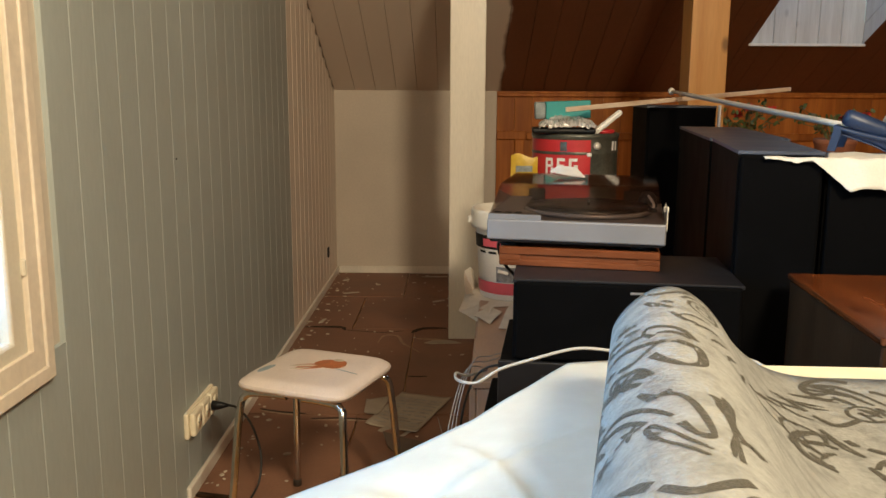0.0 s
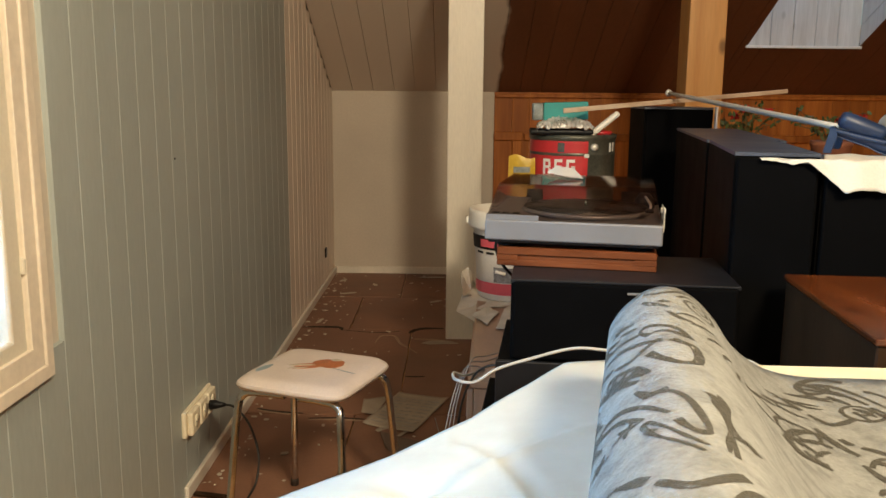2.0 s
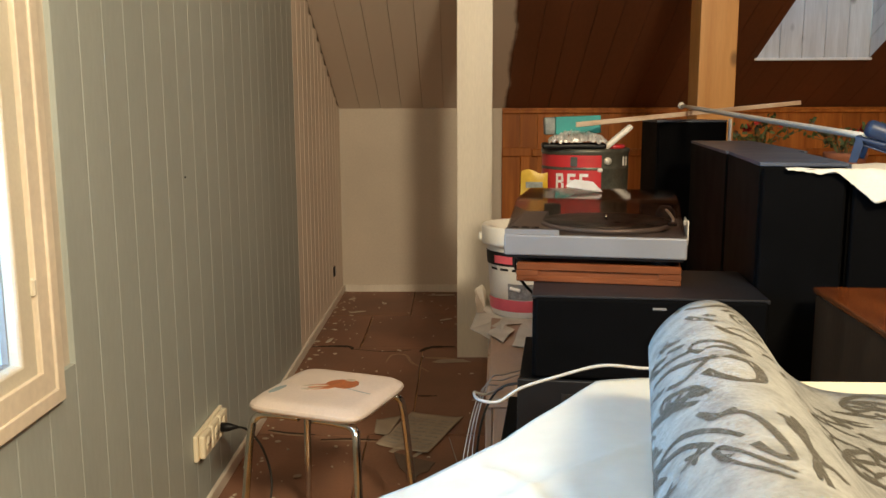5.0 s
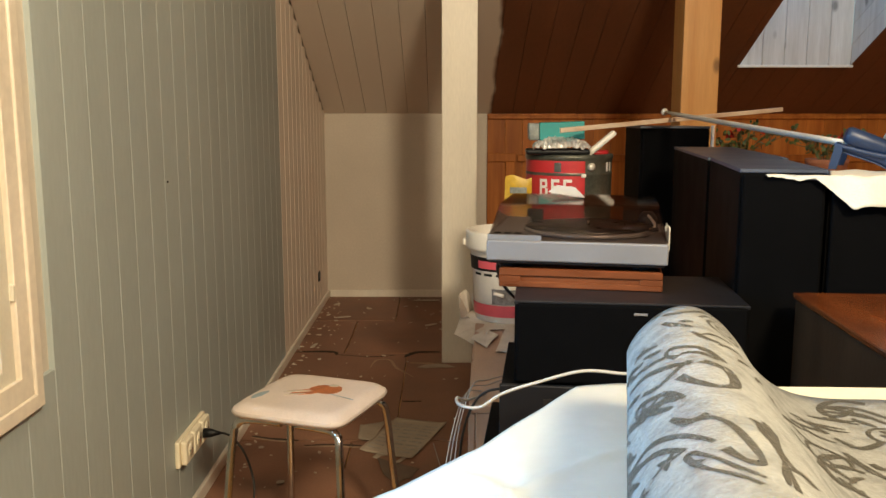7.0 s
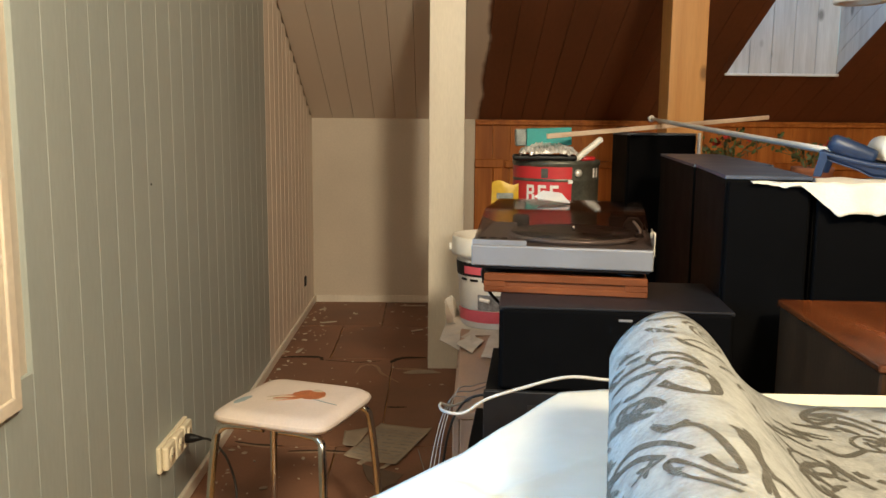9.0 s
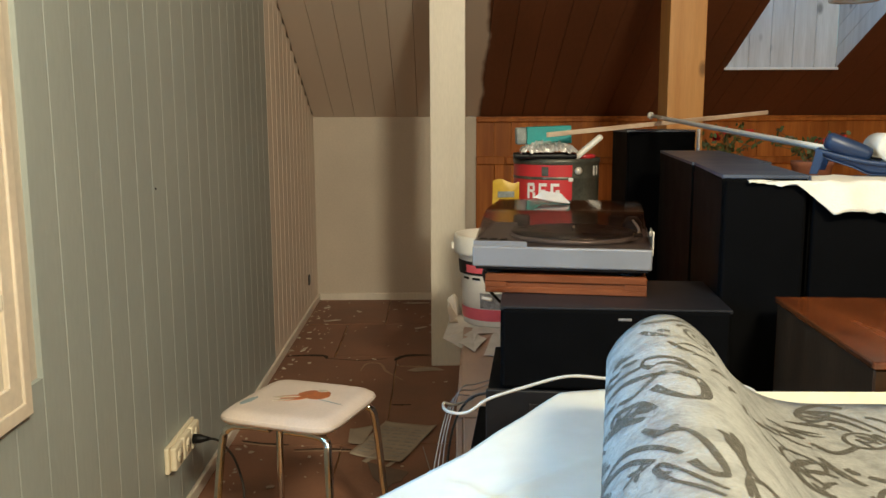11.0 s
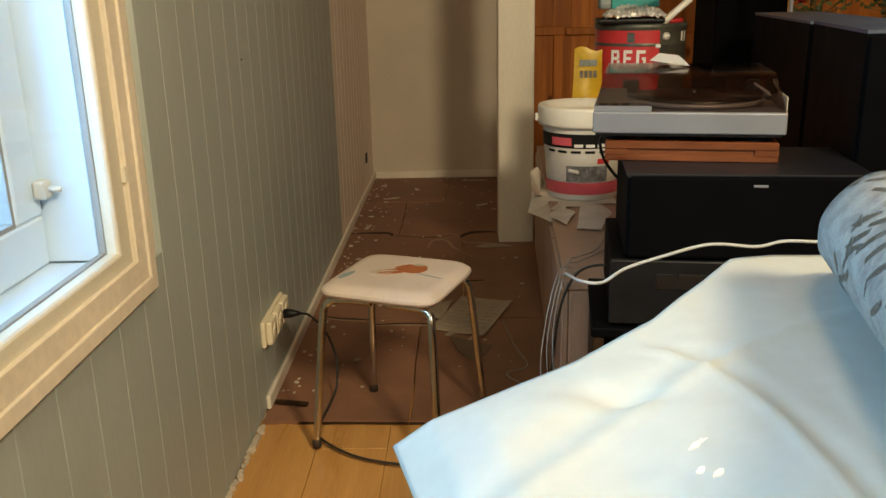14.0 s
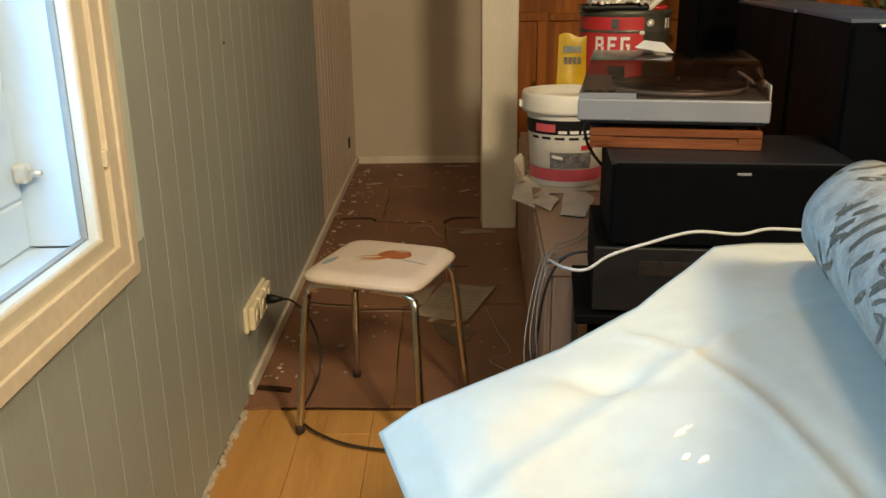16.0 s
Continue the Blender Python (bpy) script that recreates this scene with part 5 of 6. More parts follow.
SPRIG_LOW = (
    (((0.092, 0.324), (0.102, 0.316), (0.111, 0.299)), (7, 20, 7)),
    (((0.107, 0.348), (0.114, 0.35), (0.118, 0.348)), (6, 17, 4)),
    (((0.085, 0.329), (0.103, 0.366), (0.112, 0.371)), (15, 20, 13)),
    (((0.074, 0.299), (0.081, 0.289), (0.088, 0.289)), (3, 20, 9)),
    (((0.119, 0.354), (0.126, 0.354), (0.134, 0.348)), (9, 20, 4)),
    (((0.12, 0.354), (0.133, 0.366), (0.145, 0.383)), (8, 20, 4)),
    (((0.101, 0.476), (0.112, 0.492), (0.122, 0.505)), (8, 17, 6)),
    (((0.121, 0.518), (0.132, 0.528), (0.142, 0.547)), (4, 15, 3)),
    (((0.118, 0.53), (0.125, 0.543), (0.133, 0.562)), (4, 8, 4)),
    (((0.074, 0.366), (0.078, 0.341), (0.084, 0.337)), (3, 20, 11)),
)
VINE_B = (
    (((0.193, 0.467), (0.202, 0.478), (0.204, 0.522), (0.205, 0.56), (0.204, 0.6)), (4, 16, 5, 5, 7)),
    (((0.205, 0.461), (0.208, 0.482), (0.206, 0.524), (0.212, 0.553)), (4, 16, 9, 7)),
    (((0.207, 0.558), (0.218, 0.551), (0.227, 0.56)), (4, 20, 18)),
    (((0.201, 0.507), (0.201, 0.49), (0.198, 0.474)), (3, 13, 3)),
    (((0.205, 0.549), (0.201, 0.574), (0.199, 0.595)), (5, 8, 3)),
)
SCROLL = (
    (((0.464, 0.02), (0.436, 0.009), (0.411, 0.026), (0.399, 0.054), (0.408, 0.072), (0.429, 0.062), (0.439, 0.041), (0.422, 0.039)), (20, 13, 15, 18, 18, 11, 9, 20)),
    (((0.402, 0.081), (0.412, 0.085), (0.421, 0.089)), (11, 20, 9)),
    (((0.336, 0.285), (0.354, 0.243), (0.38, 0.217), (0.401, 0.232)), (8, 20, 13, 7)),
    (((0.342, 0.27), (0.346, 0.303), (0.361, 0.308), (0.379, 0.306)), (20, 20, 14, 9)),
    (((0.359, 0.259), (0.379, 0.245), (0.396, 0.251)), (11, 13, 7)),
    (((0.367, 0.297), (0.378, 0.276), (0.39, 0.266)), (3, 11, 6)),
)


def petal(s0, l0, turn, length, width, bow=0.25):
    """One leaf-shaped stroke that starts at (s0, l0) and bows to one side."""
    a = radians(turn)
    d, n = (math.cos(a), math.sin(a)), (-math.sin(a), math.cos(a))
    pts = tuple((s0 + d[0] * length * t + n[0] * length * bow * t * (1 - t), l0 + d[1] * length * t + n[1] * length * bow * t * (1 - t)) for t in (0, 0.3, 0.65, 1.0))
    return pts, (2, width, width * 0.85, 1.5)


def floret(s0, l0, size):
    return tuple(petal(s0, l0, 72 * k + 20, size, 9, 0.0) for k in range(5))


def spiral(s0, l0, rs, rl, turns, start):
    pts, ws = [], []
    n = int(turns * 11)
    for i in range(n + 1):
        f = i / n
        a = radians(start) + 2 * math.pi * turns * f
        k = 1 - 0.86 * f
        pts.append((s0 + rs * k * math.cos(a), l0 + rl * k * math.sin(a)))
        ws.append(9 - 3 * f)
    return ((tuple(pts), tuple(ws)),)


SWIRL = spiral(0.222, 0.085, 0.030, 0.050, 2.3, 200)
TRAIL = tuple(petal(0.228 + 0.010 * k, 0.150 + 0.026 * k, 150 - 12 * k, 0.052, 11, 0.35) for k in range(5)) + tuple(petal(0.285 + 0.022 * k, 0.235 - 0.036 * k, -50 + 14 * k, 0.062, 12, -0.4) for k in range(6)) + tuple(petal(0.300 + 0.024 * k, 0.225 - 0.036 * k, 40 - 9 * k, 0.044, 10, 0.4) for k in range(5))
FLORETS = floret(0.112, 0.128, 0.014) + floret(0.090, 0.150, 0.011) + floret(0.128, 0.500, 0.015) + floret(0.098, 0.512, 0.013)
SPRAY = tuple(petal(0.100, 0.350, a_, 0.040, 15, 0.15) for a_ in (-115, -70, -25, 25)) + tuple(petal(0.074, 0.372, a_, 0.034, 13, -0.15) for a_ in (-150, -100, 60))
PAISLEY = spiral(0.366, 0.235, 0.036, 0.040, 1.5, 100) + spiral(0.457, 0.130, 0.030, 0.034, 1.5, 10) + spiral(0.450, 0.300, 0.026, 0.036, 1.4, 190)
bm = bmesh.new()
ALL = (BROAD_LOOP, SWEEP, HOOK, SWIRL, TRAIL, FLORETS, SPRAY, PAISLEY, SPRIG_TOP, VINE_B, SCROLL)
FLAT = (BROAD_LOOP, SWEEP, HOOK, SPRIG_LOW)
for ds, dl, group in ((0, 0, ALL), (0, 0.61, ALL), (0.34, 0.06, FLAT), (0.33, -0.40, FLAT), (0.33, 0.36, FLAT), (0.56, 0.0, ALL), (0.60, 0.42, ALL), (-0.045, -0.20, (SPRIG_LOW,)), (-0.045, 0.10, (SPRIG_LOW, HOOK)), (-0.04, 0.26, (SPRIG_TOP,)), (-0.05, 0.38, (SPRIG_LOW,)), (0.10, 0.17, (SCROLL,)), (0.24, 0.13, (SPRIG_TOP,))):
    for motif in group:
        for pts, w in motif:
            ribbon(bm, [(a + ds, b_ + dl) for a, b_ in pts], [0.001 * min(10.5, 0.72 * k_) for k_ in w])
part("printed_pattern", bm, M_MOTIF, wp, "raised taupe scrolls with a faint glitter")["kind"] = "stuff"

# ---- cables and loose things on the floor ----
wc = thing("white_cable", pose(0, 0, 0), "white cable hanging in front of the loudspeaker", "cable")
part("lead", tube([(-0.02, 2.02, 0.505), (-0.070, 1.86, 0.545), (-0.098, 1.62, 0.632), (-0.096, 1.45, 0.676), (-0.062, 1.42, 0.682), (-0.022, 1.42, 0.707), (0.041, 1.42, 0.728), (0.120, 1.42, 0.748), (0.200, 1.42, 0.743),
                   (0.257, 1.42, 0.752), (0.36, 1.40, 0.745), (0.44, 1.34, 0.72), (0.46, 1.30, 0.50)], 0.0029, 8, 8), M_CABLEWHITE, wc)
gc = thing("cable_bundle", pose(0, 0, 0), "bundle of thin grey cables beside the rack", "cables")
for i in range(3):
    o = 0.020 * i
    part("grey_lead", tube([(0.13 + o, 2.44, 0.5015), (0.06 + o, 2.22, 0.502), (-0.01, 2.06 + o, 0.53 - o), (-0.060 - 0.5 * o, 1.90 + o, 0.56 - o), (-0.098 - 0.7 * o, 1.84, 0.42 - 2 * o), (-0.088 - 0.3 * o, 1.80 + o, 0.22), (-0.06 - o, 1.72 + o, 0.02)], 0.0015, 6, 7), M_CABLEGREY, gc)
part("black_lead", tube([(0.07, 1.84, 0.56), (0.01, 1.85, 0.575), (-0.045, 1.86, 0.55), (-0.080, 1.87, 0.46), (-0.095, 1.90, 0.28), (-0.105, 1.98, 0.05), (-0.11, 2.04, 0.006), (-0.16, 2.20, 0.006), (-0.12, 2.34, 0.006), (-0.05, 2.30, 0.006)], 0.003, 8, 7), M_CABLEBLACK, gc)
part("turntable_lead", tube([(-0.002, 1.82, 0.88), (-0.006, 1.83, 0.855), (0.012, 1.87, 0.81), (0.05, 1.94, 0.76), (0.11, 1.955, 0.70), (0.14, 1.97, 0.60)], 0.0035, 8, 7), M_CABLEBLACK, gc)
fw = thing("floor_wire", pose(0, 0, 0), "thin dark wire loops lying on the floor", "wire")
part("wire", tube([(-0.12, 2.42, 0.005), (-0.17, 2.50, 0.005), (-0.10, 2.56, 0.005), (-0.13, 2.72, 0.005), (-0.16, 2.95, 0.005)], 0.0018, 6, 7), M_CABLEGREY, fw)

news = thing("newspaper", pose(0, 0, 0), "open newspaper lying crumpled on the floor", "newspaper")


def news_sheet(c00, c10, c11, c01, lift, seed):
    def fn(u, v):
        p = (Vector(c00) * (1 - u) + Vector(c10) * u) * (1 - v) + (Vector(c01) * (1 - u) + Vector(c11) * u) * v
        return Vector((p.x, p.y, 0.0045 + lift + 0.010 * max(0, noise.noise(Vector((p.x * 7, p.y * 7, seed)))) + 0.014 * max(0, abs(u - 0.5) * 2 - 0.75)))
    return fn


fn = news_sheet((-0.425, 2.888, 0), (-0.236, 2.803, 0), (-0.108, 3.162, 0), (-0.31, 3.223, 0), 0.001, 3)
sh = part("sheet", grid(fn, 20, 20, 0.0008), M_NEWS, news)
fn2 = news_sheet((-0.44, 2.99, 0), (-0.385, 2.96, 0), (-0.345, 3.18, 0), (-0.445, 3.13, 0), 0.004, 5)
part("loose_page", grid(fn2, 10, 10, 0.0008), M_NEWS, news)
fn3 = news_sheet((-0.375, 2.83, 0), (-0.275, 2.78, 0), (-0.215, 2.90, 0), (-0.315, 2.93, 0), -0.003, 8)
part("loose_page", grid(fn3, 10, 10, 0.0008), M_NEWS, news)
for i in range(9):
    for j in range(3):
        u0, v0 = 0.08 + 0.30 * j, 0.10 + 0.088 * i
        a, b2 = fn(u0, v0), fn(u0 + 0.24, v0 + 0.045)
        bm = bmesh.new()
        vs = [bm.verts.new(fn(uu, vv) + Vector((0, 0, 0.0016))) for uu, vv in ((u0, v0), (u0 + 0.12, v0), (u0 + 0.24, v0), (u0 + 0.24, v0 + 0.035), (u0 + 0.12, v0 + 0.035), (u0, v0 + 0.035))]
        bm.faces.new((vs[0], vs[1], vs[4], vs[5]))
        bm.faces.new((vs[1], vs[2], vs[3], vs[4]))
        part("print_bar", bm, mat("faint_print", (0.40, 0.36, 0.31), 0.85, 0.15, 60, 0.0, 300) if i == 0 and j == 0 else bpy.data.materials["faint_print"], sh)

# scraps: flecks of plaster and paint on the covering
rnd = random.Random(11)
bm = bmesh.new()
for i in range(170):
    if i < 85:
        x, y = WALL_X + 0.02 + abs(rnd.gauss(0, 0.07)), rnd.uniform(2.35, 5.5)
    else:
        x, y = rnd.uniform(-0.86, -0.05), rnd.uniform(2.35, 5.5)
    r = rnd.choice((0.003, 0.004, 0.005, 0.006, 0.011)) * (1 + 0.10 * (y - 2.3))
    add_prism(bm, blob(rnd.randint(5, 8), r, r * rnd.uniform(0.35, 0.9), 0.35, i), 0.0035, 0.0045 + rnd.uniform(0, 0.003), pose(x, y, 0, 0, 0, rnd.uniform(0, 360)))
tagged(finish("plaster_flecks", bm, M_FLECK), "scattered pale flecks of plaster and paint on the floor", "debris", kind="stuff")
for (x, y, rz, lx, ly, s) in ((-0.72, 4.95, 20, 0.10, 0.03, 1), (-0.80, 5.3, 60, 0.07, 0.03, 2), (-0.06, 3.93, 4, 0.20, 0.05, 3), (-0.22, 5.42, 0, 0.16, 0.03, 4), (-0.80, 4.3, 80, 0.10, 0.025, 5), (-0.2, 4.75, 40, 0.09, 0.03, 6), (-0.66, 2.62, 30, 0.035, 0.02, 7)):
    bm = bmesh.new()
    add_prism(bm, blob(9, lx / 2, ly / 2, 0.3, s + 40), 0.0, 0.003, pose(0, 0, 0, rnd.uniform(-2, 2), 0, 0))
    ob = finish("paper_scrap", bm, M_NEWS if s in (3, 7) else M_FLECK)
    ob.matrix_world = pose(x - (0.10 if s == 3 else 0), y, 0.0042, 0, 0, rz)
    tagged(ob, "torn pale scrap lying on the brown covering", "scrap", "floor scraps")
rnd = random.Random(21)
bm = bmesh.new()
for i in range(70):
    yy = 1.0 + 1.25 * i / 70 + rnd.uniform(-0.01, 0.01)
    add_prism(bm, blob(7, rnd.uniform(0.008, 0.022), rnd.uniform(0.004, 0.010), 0.4, 300 + i), -0.007, -0.004 + rnd.uniform(0, 0.012), pose(WALL_X + rnd.uniform(0.002, 0.012), yy, 0, 0, 0, 90 + rnd.uniform(-20, 20)))
tagged(finish("torn_paper_edge", bm, M_FLECK), "ragged pale scraps along the foot of the grey wall", "debris", kind="stuff")
stick = thing("dark_offcut", pose(-0.872, 2.318, 0.0035, 0, 0, -12), "short dark wooden offcut lying by the skirting", "offcut")
part("sliver", box((0, -0.010, 0), (0.105, 0.010, 0.010), 0.003, 1), M_BROWNSIDE, stick)

# ---- plants and lamp beyond the towers ----
def plant(x, y, seed, n, spread, top):
    p = thing("potted_plant", pose(x, y, 0), "straggly potted plant with small red flowers on a stand", "plant", "flowering plants")
    part("stand", lathe([(0, 0), (0.12, 0), (0.12, 0.02), (0.03, 0.05), (0.03, 0.80), (0.11, 0.82), (0.11, 0.84), (0, 0.84)], 20), M_BROWNSIDE, p)
    part("pot", lathe([(0, 0.84), (0.07, 0.84), (0.09, 0.97), (0.095, 0.975), (0.095, 0.995), (0.082, 0.995), (0.08, 0.97), (0, 0.965)], 24), M_TERRA, p)
    r = random.Random(seed)
    st, lf = bmesh.new(), bmesh.new()
    tips = []
    for i in range(n):
        a = r.uniform(0, 2 * math.pi)
        d = spread * r.uniform(0.4, 1)
        h = top * r.uniform(0.5, 1.0)
        pts = [(0.02 * math.cos(a), 0.02 * math.sin(a), 0.96)]
        for k in (0.35, 0.7, 1.0):
            pts.append((d * k * math.cos(a + r.uniform(-0.3, 0.3)), d * 0.5 * k * math.sin(a), 0.98 + h * k ** 0.7 + r.uniform(-0.015, 0.015)))
        add_tube(st, pts, 0.0028, 5, 4, 0.5)
        tips.append(pts[-1])
        for k in range(9):
            q = Vector(pts[1 + k % 3]) + Vector((r.uniform(-0.03, 0.03), r.uniform(-0.02, 0.02), r.uniform(-0.02, 0.02)))
            add_prism(lf, blob(6, 0.015, 0.008, 0.2, seed + i * 9 + k), 0, 0.0008, Matrix.Translation(q) @ pose(0, 0, 0, r.uniform(-80, 80), r.uniform(-80, 80), r.uniform(0, 360)))
    part("stem", st, M_STEM, p)
    part("foliage", lf, M_LEAF, p)
    for t in tips[::4]:
        fb = bmesh.new()
        for k in range(7):
            add_prism(fb, blob(7, 0.014, 0.011, 0.2, seed + k), 0, 0.001, Matrix.Translation(t) @ pose(0, 0, 0, r.uniform(-70, 70), r.uniform(-70, 70), r.uniform(0, 360)) @ pose(0.008, 0, 0))
        part("flower", fb, M_PETAL, p, "small red flower")


plant(1.22, 3.86, 3, 14, 0.20, 0.20)
plant(1.66, 3.95, 8, 14, 0.24, 0.17)
plant(2.05, 3.80, 15, 10, 0.20, 0.12)

lamp = thing("pendant_lamp", pose(0.875, 2.02, 1.468), "small cream drum pendant lamp hanging on its cord", "pendant lamp")
part("shade", lathe([(0.045, 0.002), (0.056, 0.0), (0.058, 0.006), (0.058, 0.016), (0.053, 0.020), (0.053, 0.10), (0.02, 0.125), (0.0, 0.125)], 40), M_SHADE, lamp)
part("inner_ring", lathe([(0.045, 0.002), (0.043, 0.05), (0, 0.05)], 32), M_SHADE, lamp)
part("cord", tube([(0, 0, 0.12), (0, 0, 0.7), (0, 0, slope_z(2.02) - 1.468)], 0.003, 8, 2), M_CABLEBLACK, lamp)
for lx, ly in ((LAMP_X, LAMP_Y), (-0.20, 0.05)):
    fit = thing("ceiling_lamp", pose(lx, ly, LAMP_Z), "round warm ceiling lamp hanging on a rod", "ceiling lamp", "ceiling lamps")
    part("mount", lathe([(0, 0.02), (0.14, 0.02), (0.13, 0.06), (0, 0.06)], 28), M_SHADE, fit)
    part("rod", lathe([(0, 0.06), (0.012, 0.06), (0.012, slope_z(RIDGE_Y) - LAMP_Z), (0, slope_z(RIDGE_Y) - LAMP_Z)], 12), M_ALU, fit)

# ---- covering boards on the floor ----
covering = tagged(new("floor_covering"), "scuffed brown covering boards laid over the floor", "floor covering", kind="structure")


def cover_board(x0, x1, y0, y1, seed, curl=0.0):
    r = random.Random(seed)
    pts = []
    for a, b2, n in (((x0, y0), (x1, y0), 14), ((x1, y0), (x1, y1), 8), ((x1, y1), (x0, y1), 14), ((x0, y1), (x0, y0), 8)):
        for i in range(n):
            t = i / n
            pts.append((a[0] + (b2[0] - a[0]) * t + r.uniform(-0.003, 0.003), a[1] + (b2[1] - a[1]) * t + r.uniform(-0.004, 0.004)))
    bm = bmesh.new()
    add_prism(bm, pts, -0.0075, r.uniform(0.0, 0.0034))
    part("covering_board", bm, M_HARDBOARD, covering)


k = 0
for y0, y1, cuts in ((2.205, 2.985, (-0.885, -0.46, 0.7)), (2.992, 4.16, (-0.885, -0.30, 0.7)), (4.168, 4.86, (-0.885, -0.62, 0.10, 0.9)), (4.868, 5.545, (-0.885, -0.40, 0.5))):
    for a, b2 in zip(cuts, cuts[1:]):
        cover_board(a, b2 - 0.006, y0 + 0.002 * (k % 2), y1, 50 + k)
        k += 1
# torn joints that gape, a lifted corner at the post's foot, a curled shred and a loose grey offcut
M_GAP = mat("dark_torn_gap", (0.035, 0.018, 0.010), 0.9, 0.2, 30, 0.1, 200)
M_BOARDCORE = mat("pale_board_core", (0.40, 0.27, 0.18), 0.8, 0.12, 30, 0.2, 200)
M_OFFCUT = mat("grey_brown_card", (0.17, 0.12, 0.088), 0.8, 0.1, 12, 0.15, 150)


def tear(points, width, material, name, z=0.0036):
    """A flat ragged strip along points, tapering to its ends."""
    r = random.Random(len(points) * 31 + int(abs(points[0][0]) * 1000))
    line = smooth_path([(a, b_, 0) for a, b_ in points], 6)
    bm = bmesh.new()
    rows = []
    n = len(line)
    for i, p in enumerate(line):
        d = (line[min(i + 1, n - 1)] - line[max(i - 1, 0)]).normalized()
        q = Vector((-d.y, d.x, 0)) * width * (0.25 + 0.75 * math.sin(math.pi * (i + 0.5) / n)) * r.uniform(0.6, 1.2)
        rows.append([bm.verts.new(p + q + Vector((0, 0, z))), bm.verts.new(p - q + Vector((0, 0, z)))])
    fs = [bm.faces.new((a[0], a[1], b_[1], b_[0])) for a, b_ in zip(rows, rows[1:])]
    bmesh.ops.recalc_face_normals(bm, faces=fs)
    bmesh.ops.solidify(bm, geom=fs, thickness=0.0012)
    part(name, bm, material, covering)


tear([(-0.874, 4.187), (-0.782, 4.199), (-0.681, 4.19), (-0.66, 4.138)], 0.014, M_GAP, "torn_gap")
tear([(-0.315, 4.093), (-0.292, 4.145), (-0.245, 4.187), (-0.14, 4.189)], 0.016, M_GAP, "torn_gap")
tear([(-0.30, 3.43), (-0.26, 3.426), (-0.215, 3.43)], 0.008, M_GAP, "torn_gap")
tear([(-0.844, 3.034), (-0.767, 3.006), (-0.66, 2.99)], 0.008, M_GAP, "torn_gap")
tear([(-0.631, 2.941), (-0.53, 2.948), (-0.422, 2.938)], 0.006, M_GAP, "torn_gap")
tear([(-0.655, 4.14), (-0.48, 4.10), (-0.36, 4.13)], 0.005, M_GAP, "torn_gap")
tear([(-0.285, 3.995), (-0.21, 3.985), (-0.14, 3.972)], 0.016, M_BOARDCORE, "torn_edge")
tear([(-0.631, 2.925), (-0.53, 2.932), (-0.422, 2.922)], 0.007, M_BOARDCORE, "torn_edge")
tear([(-0.84, 3.02), (-0.76, 2.99), (-0.67, 2.975)], 0.007, M_BOARDCORE, "torn_edge")
tear([(-0.471, 3.917), (-0.451, 4.041), (-0.385, 4.042), (-0.35, 3.919), (-0.306, 3.846), (-0.263, 3.768)], 0.008, M_BOARDCORE, "curled_shred")
bm = bmesh.new()
add_prism(bm, [(-0.355, 2.82), (-0.28, 2.77), (-0.207, 2.73), (-0.222, 2.69), (-0.229, 2.656), (-0.258, 2.64), (-0.274, 2.60), (-0.30, 2.64), (-0.326, 2.687)], 0, 0.0022)
oc = finish("card_offcut", bm, M_OFFCUT)
oc.matrix_world = pose(0, 0, 0.0036)
tagged(oc, "torn grey-brown card offcut lying on the covering", "offcut")
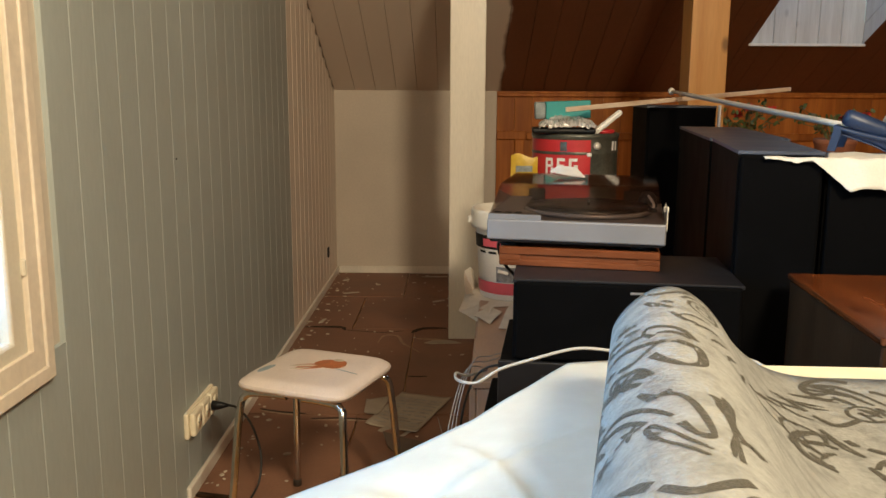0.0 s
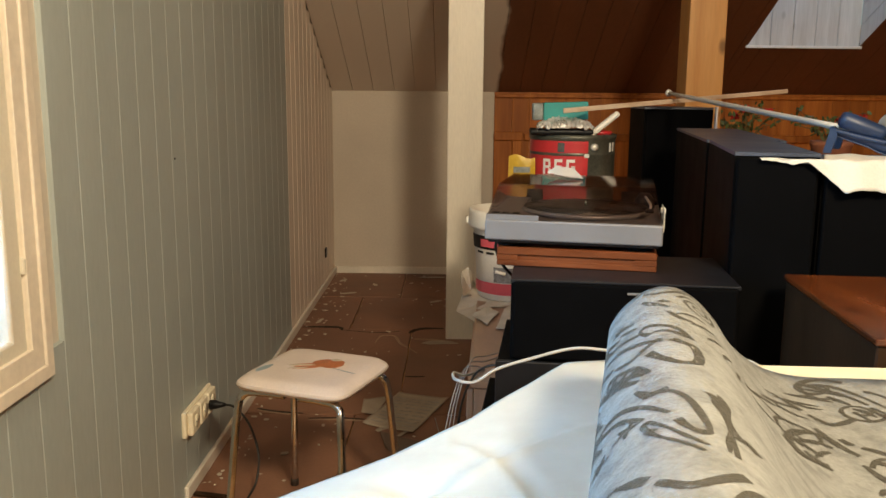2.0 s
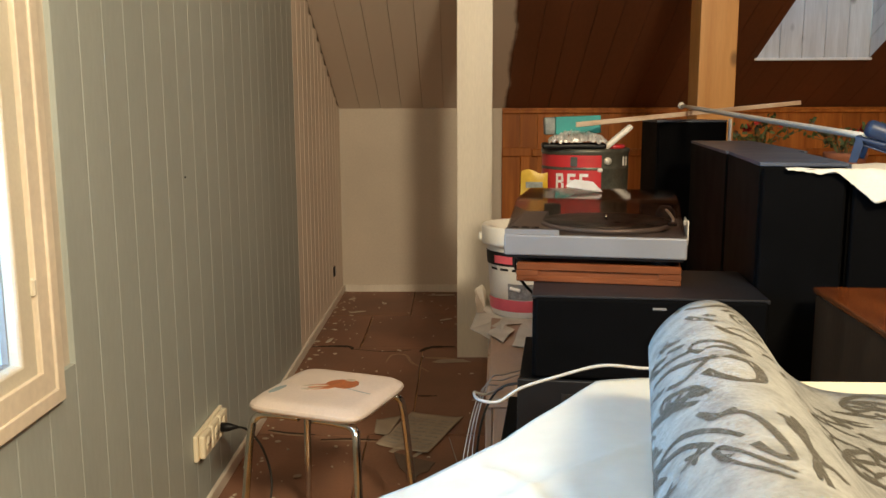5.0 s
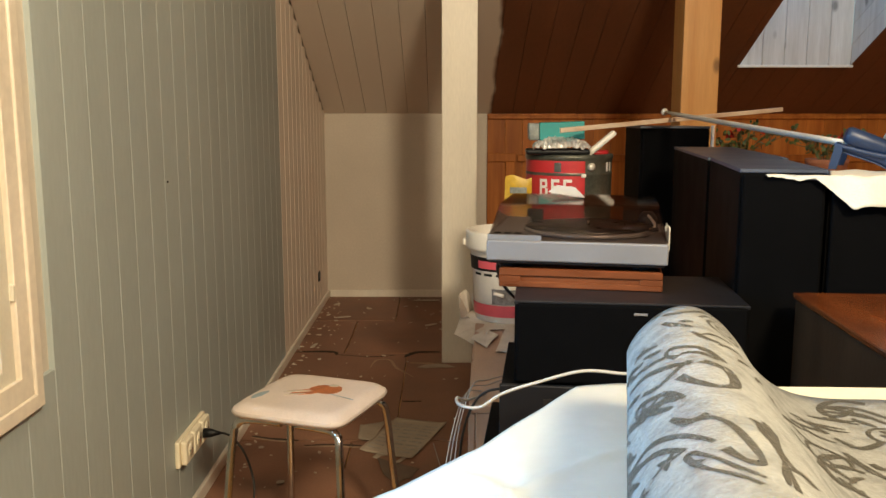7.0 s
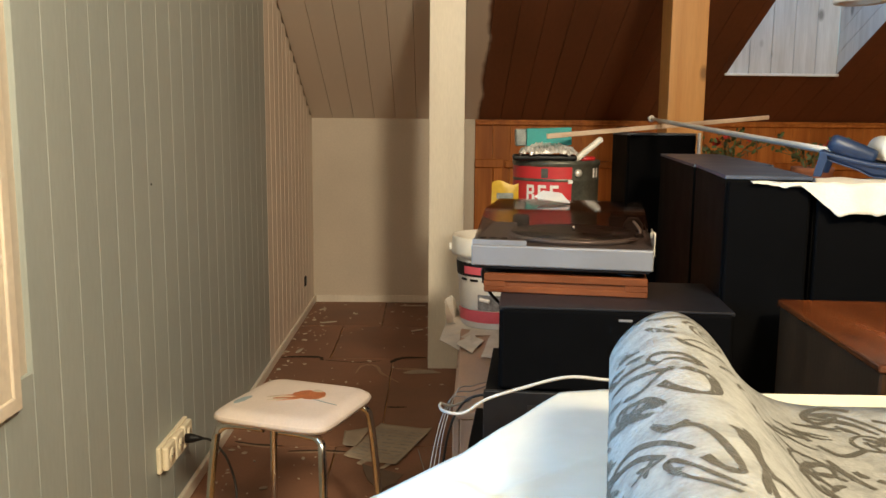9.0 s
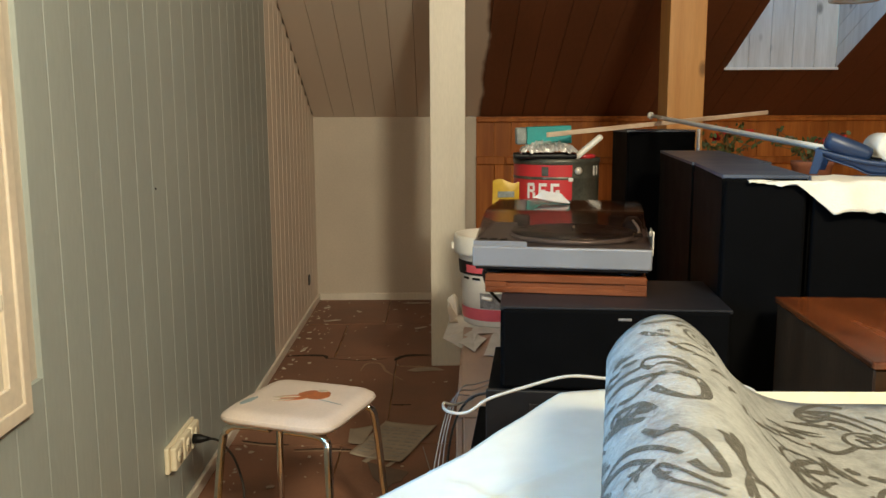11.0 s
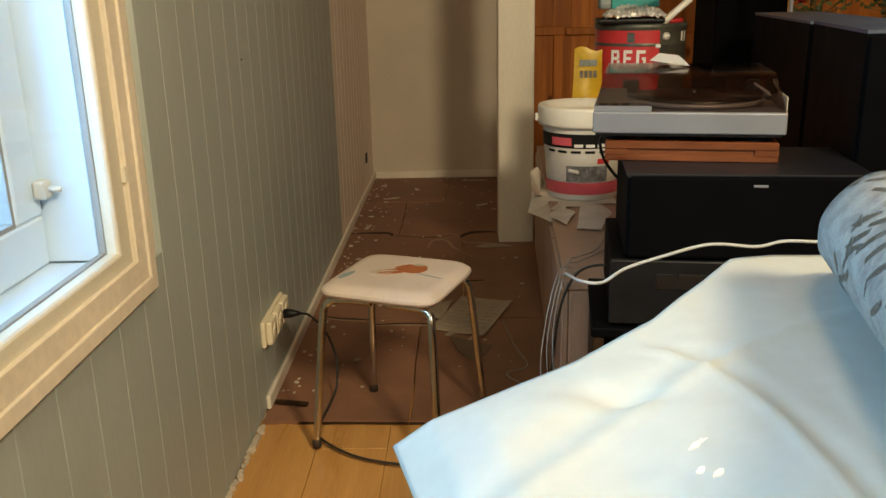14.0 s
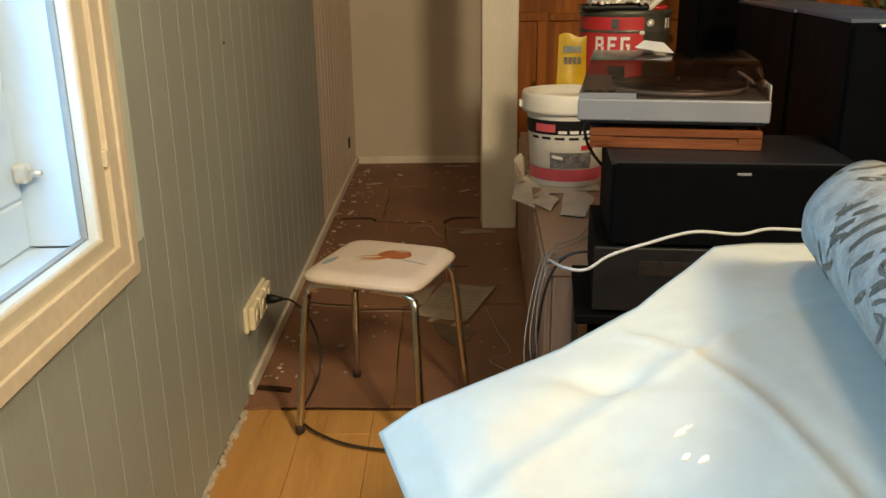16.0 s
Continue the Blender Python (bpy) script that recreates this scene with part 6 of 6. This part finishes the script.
for x0 in (-0.80,):
    ob = thing("torn_edge", pose(0, 0, 0), "thin torn strip of dark underlay along the covering's edge", "strip")
    part("underlay", tube([(-0.78, 2.198, 0.001), (-0.6, 2.193, 0.001), (-0.42, 2.186, 0.001), (-0.2, 2.182, 0.001)], 0.003, 6, 5), M_BROWNSIDE, ob)

# ---- boards of walls and floor ----
shared = {}


def board_mesh(width, height, material):
    key = (round(width, 4), round(height, 3), material.name)
    if key not in shared:
        bm = wall_board(width, height, 0.006, 0.003) if material == M_CREAM else wall_board(width, height)
        me = bpy.data.meshes.new("board")
        bm.to_mesh(me)
        bm.free()
        me.materials.append(material)
        shared[key] = me
    return shared[key]


def place_board(me, parent, m):
    ob = new("board", me)
    ob.parent = parent
    ob.matrix_world = m
    return ob


y = -3.2
y = 4.0 - BOARD * 60
while y < BACK_Y - 0.01:
    m_ = M_CREAM if y > 3.99 else M_GREY
    wd = min(BOARD, BACK_Y - y)
    top = min(3.15, slope_z(y + wd) + 0.02)
    if y + wd > WY0 - 0.03 and y < WY1 + 0.03:
        place_board(board_mesh(wd, WZ0 - 0.03, m_), wall_left, pose(WALL_X - 0.012, y, 0))
        place_board(board_mesh(wd, top - WZ1 - 0.03, m_), wall_left, pose(WALL_X - 0.012, y, WZ1 + 0.03))
    else:
        place_board(board_mesh(wd, top, m_), wall_left, pose(WALL_X - 0.012, y, 0))
    y += BOARD
x = 0.165
while x < RIGHT_X:
    place_board(board_mesh(0.115, KNEE_Z + 0.01, M_PINE), wall_back, Matrix.Translation((x, BACK_Y + 0.014, 0)) @ Matrix.Rotation(radians(-90), 4, 'Z'))
    x += 0.115


# laminate planks of the floor near the walk
y = 2.40
k = 0
plank = bmesh.new()
add_box(plank, (0, 0, 0), (0.1915, 1.19, 0.0078), 0.0012, 1)
plank_mesh = bpy.data.meshes.new("plank")
plank.to_mesh(plank_mesh)
plank.free()
plank_mesh.materials.append(M_LAMINATE)
x = WALL_X - 0.01
while x < 1.6:
    y = -3.1 + 0.4 * (k % 3)
    while y < 5.0:
        if y < 2.25:
            ob = new("plank", plank_mesh)
            ob.parent = floor
            ob.matrix_world = pose(x, y, -0.0156)
        y += 1.1915
    x += 0.1925
    k += 1
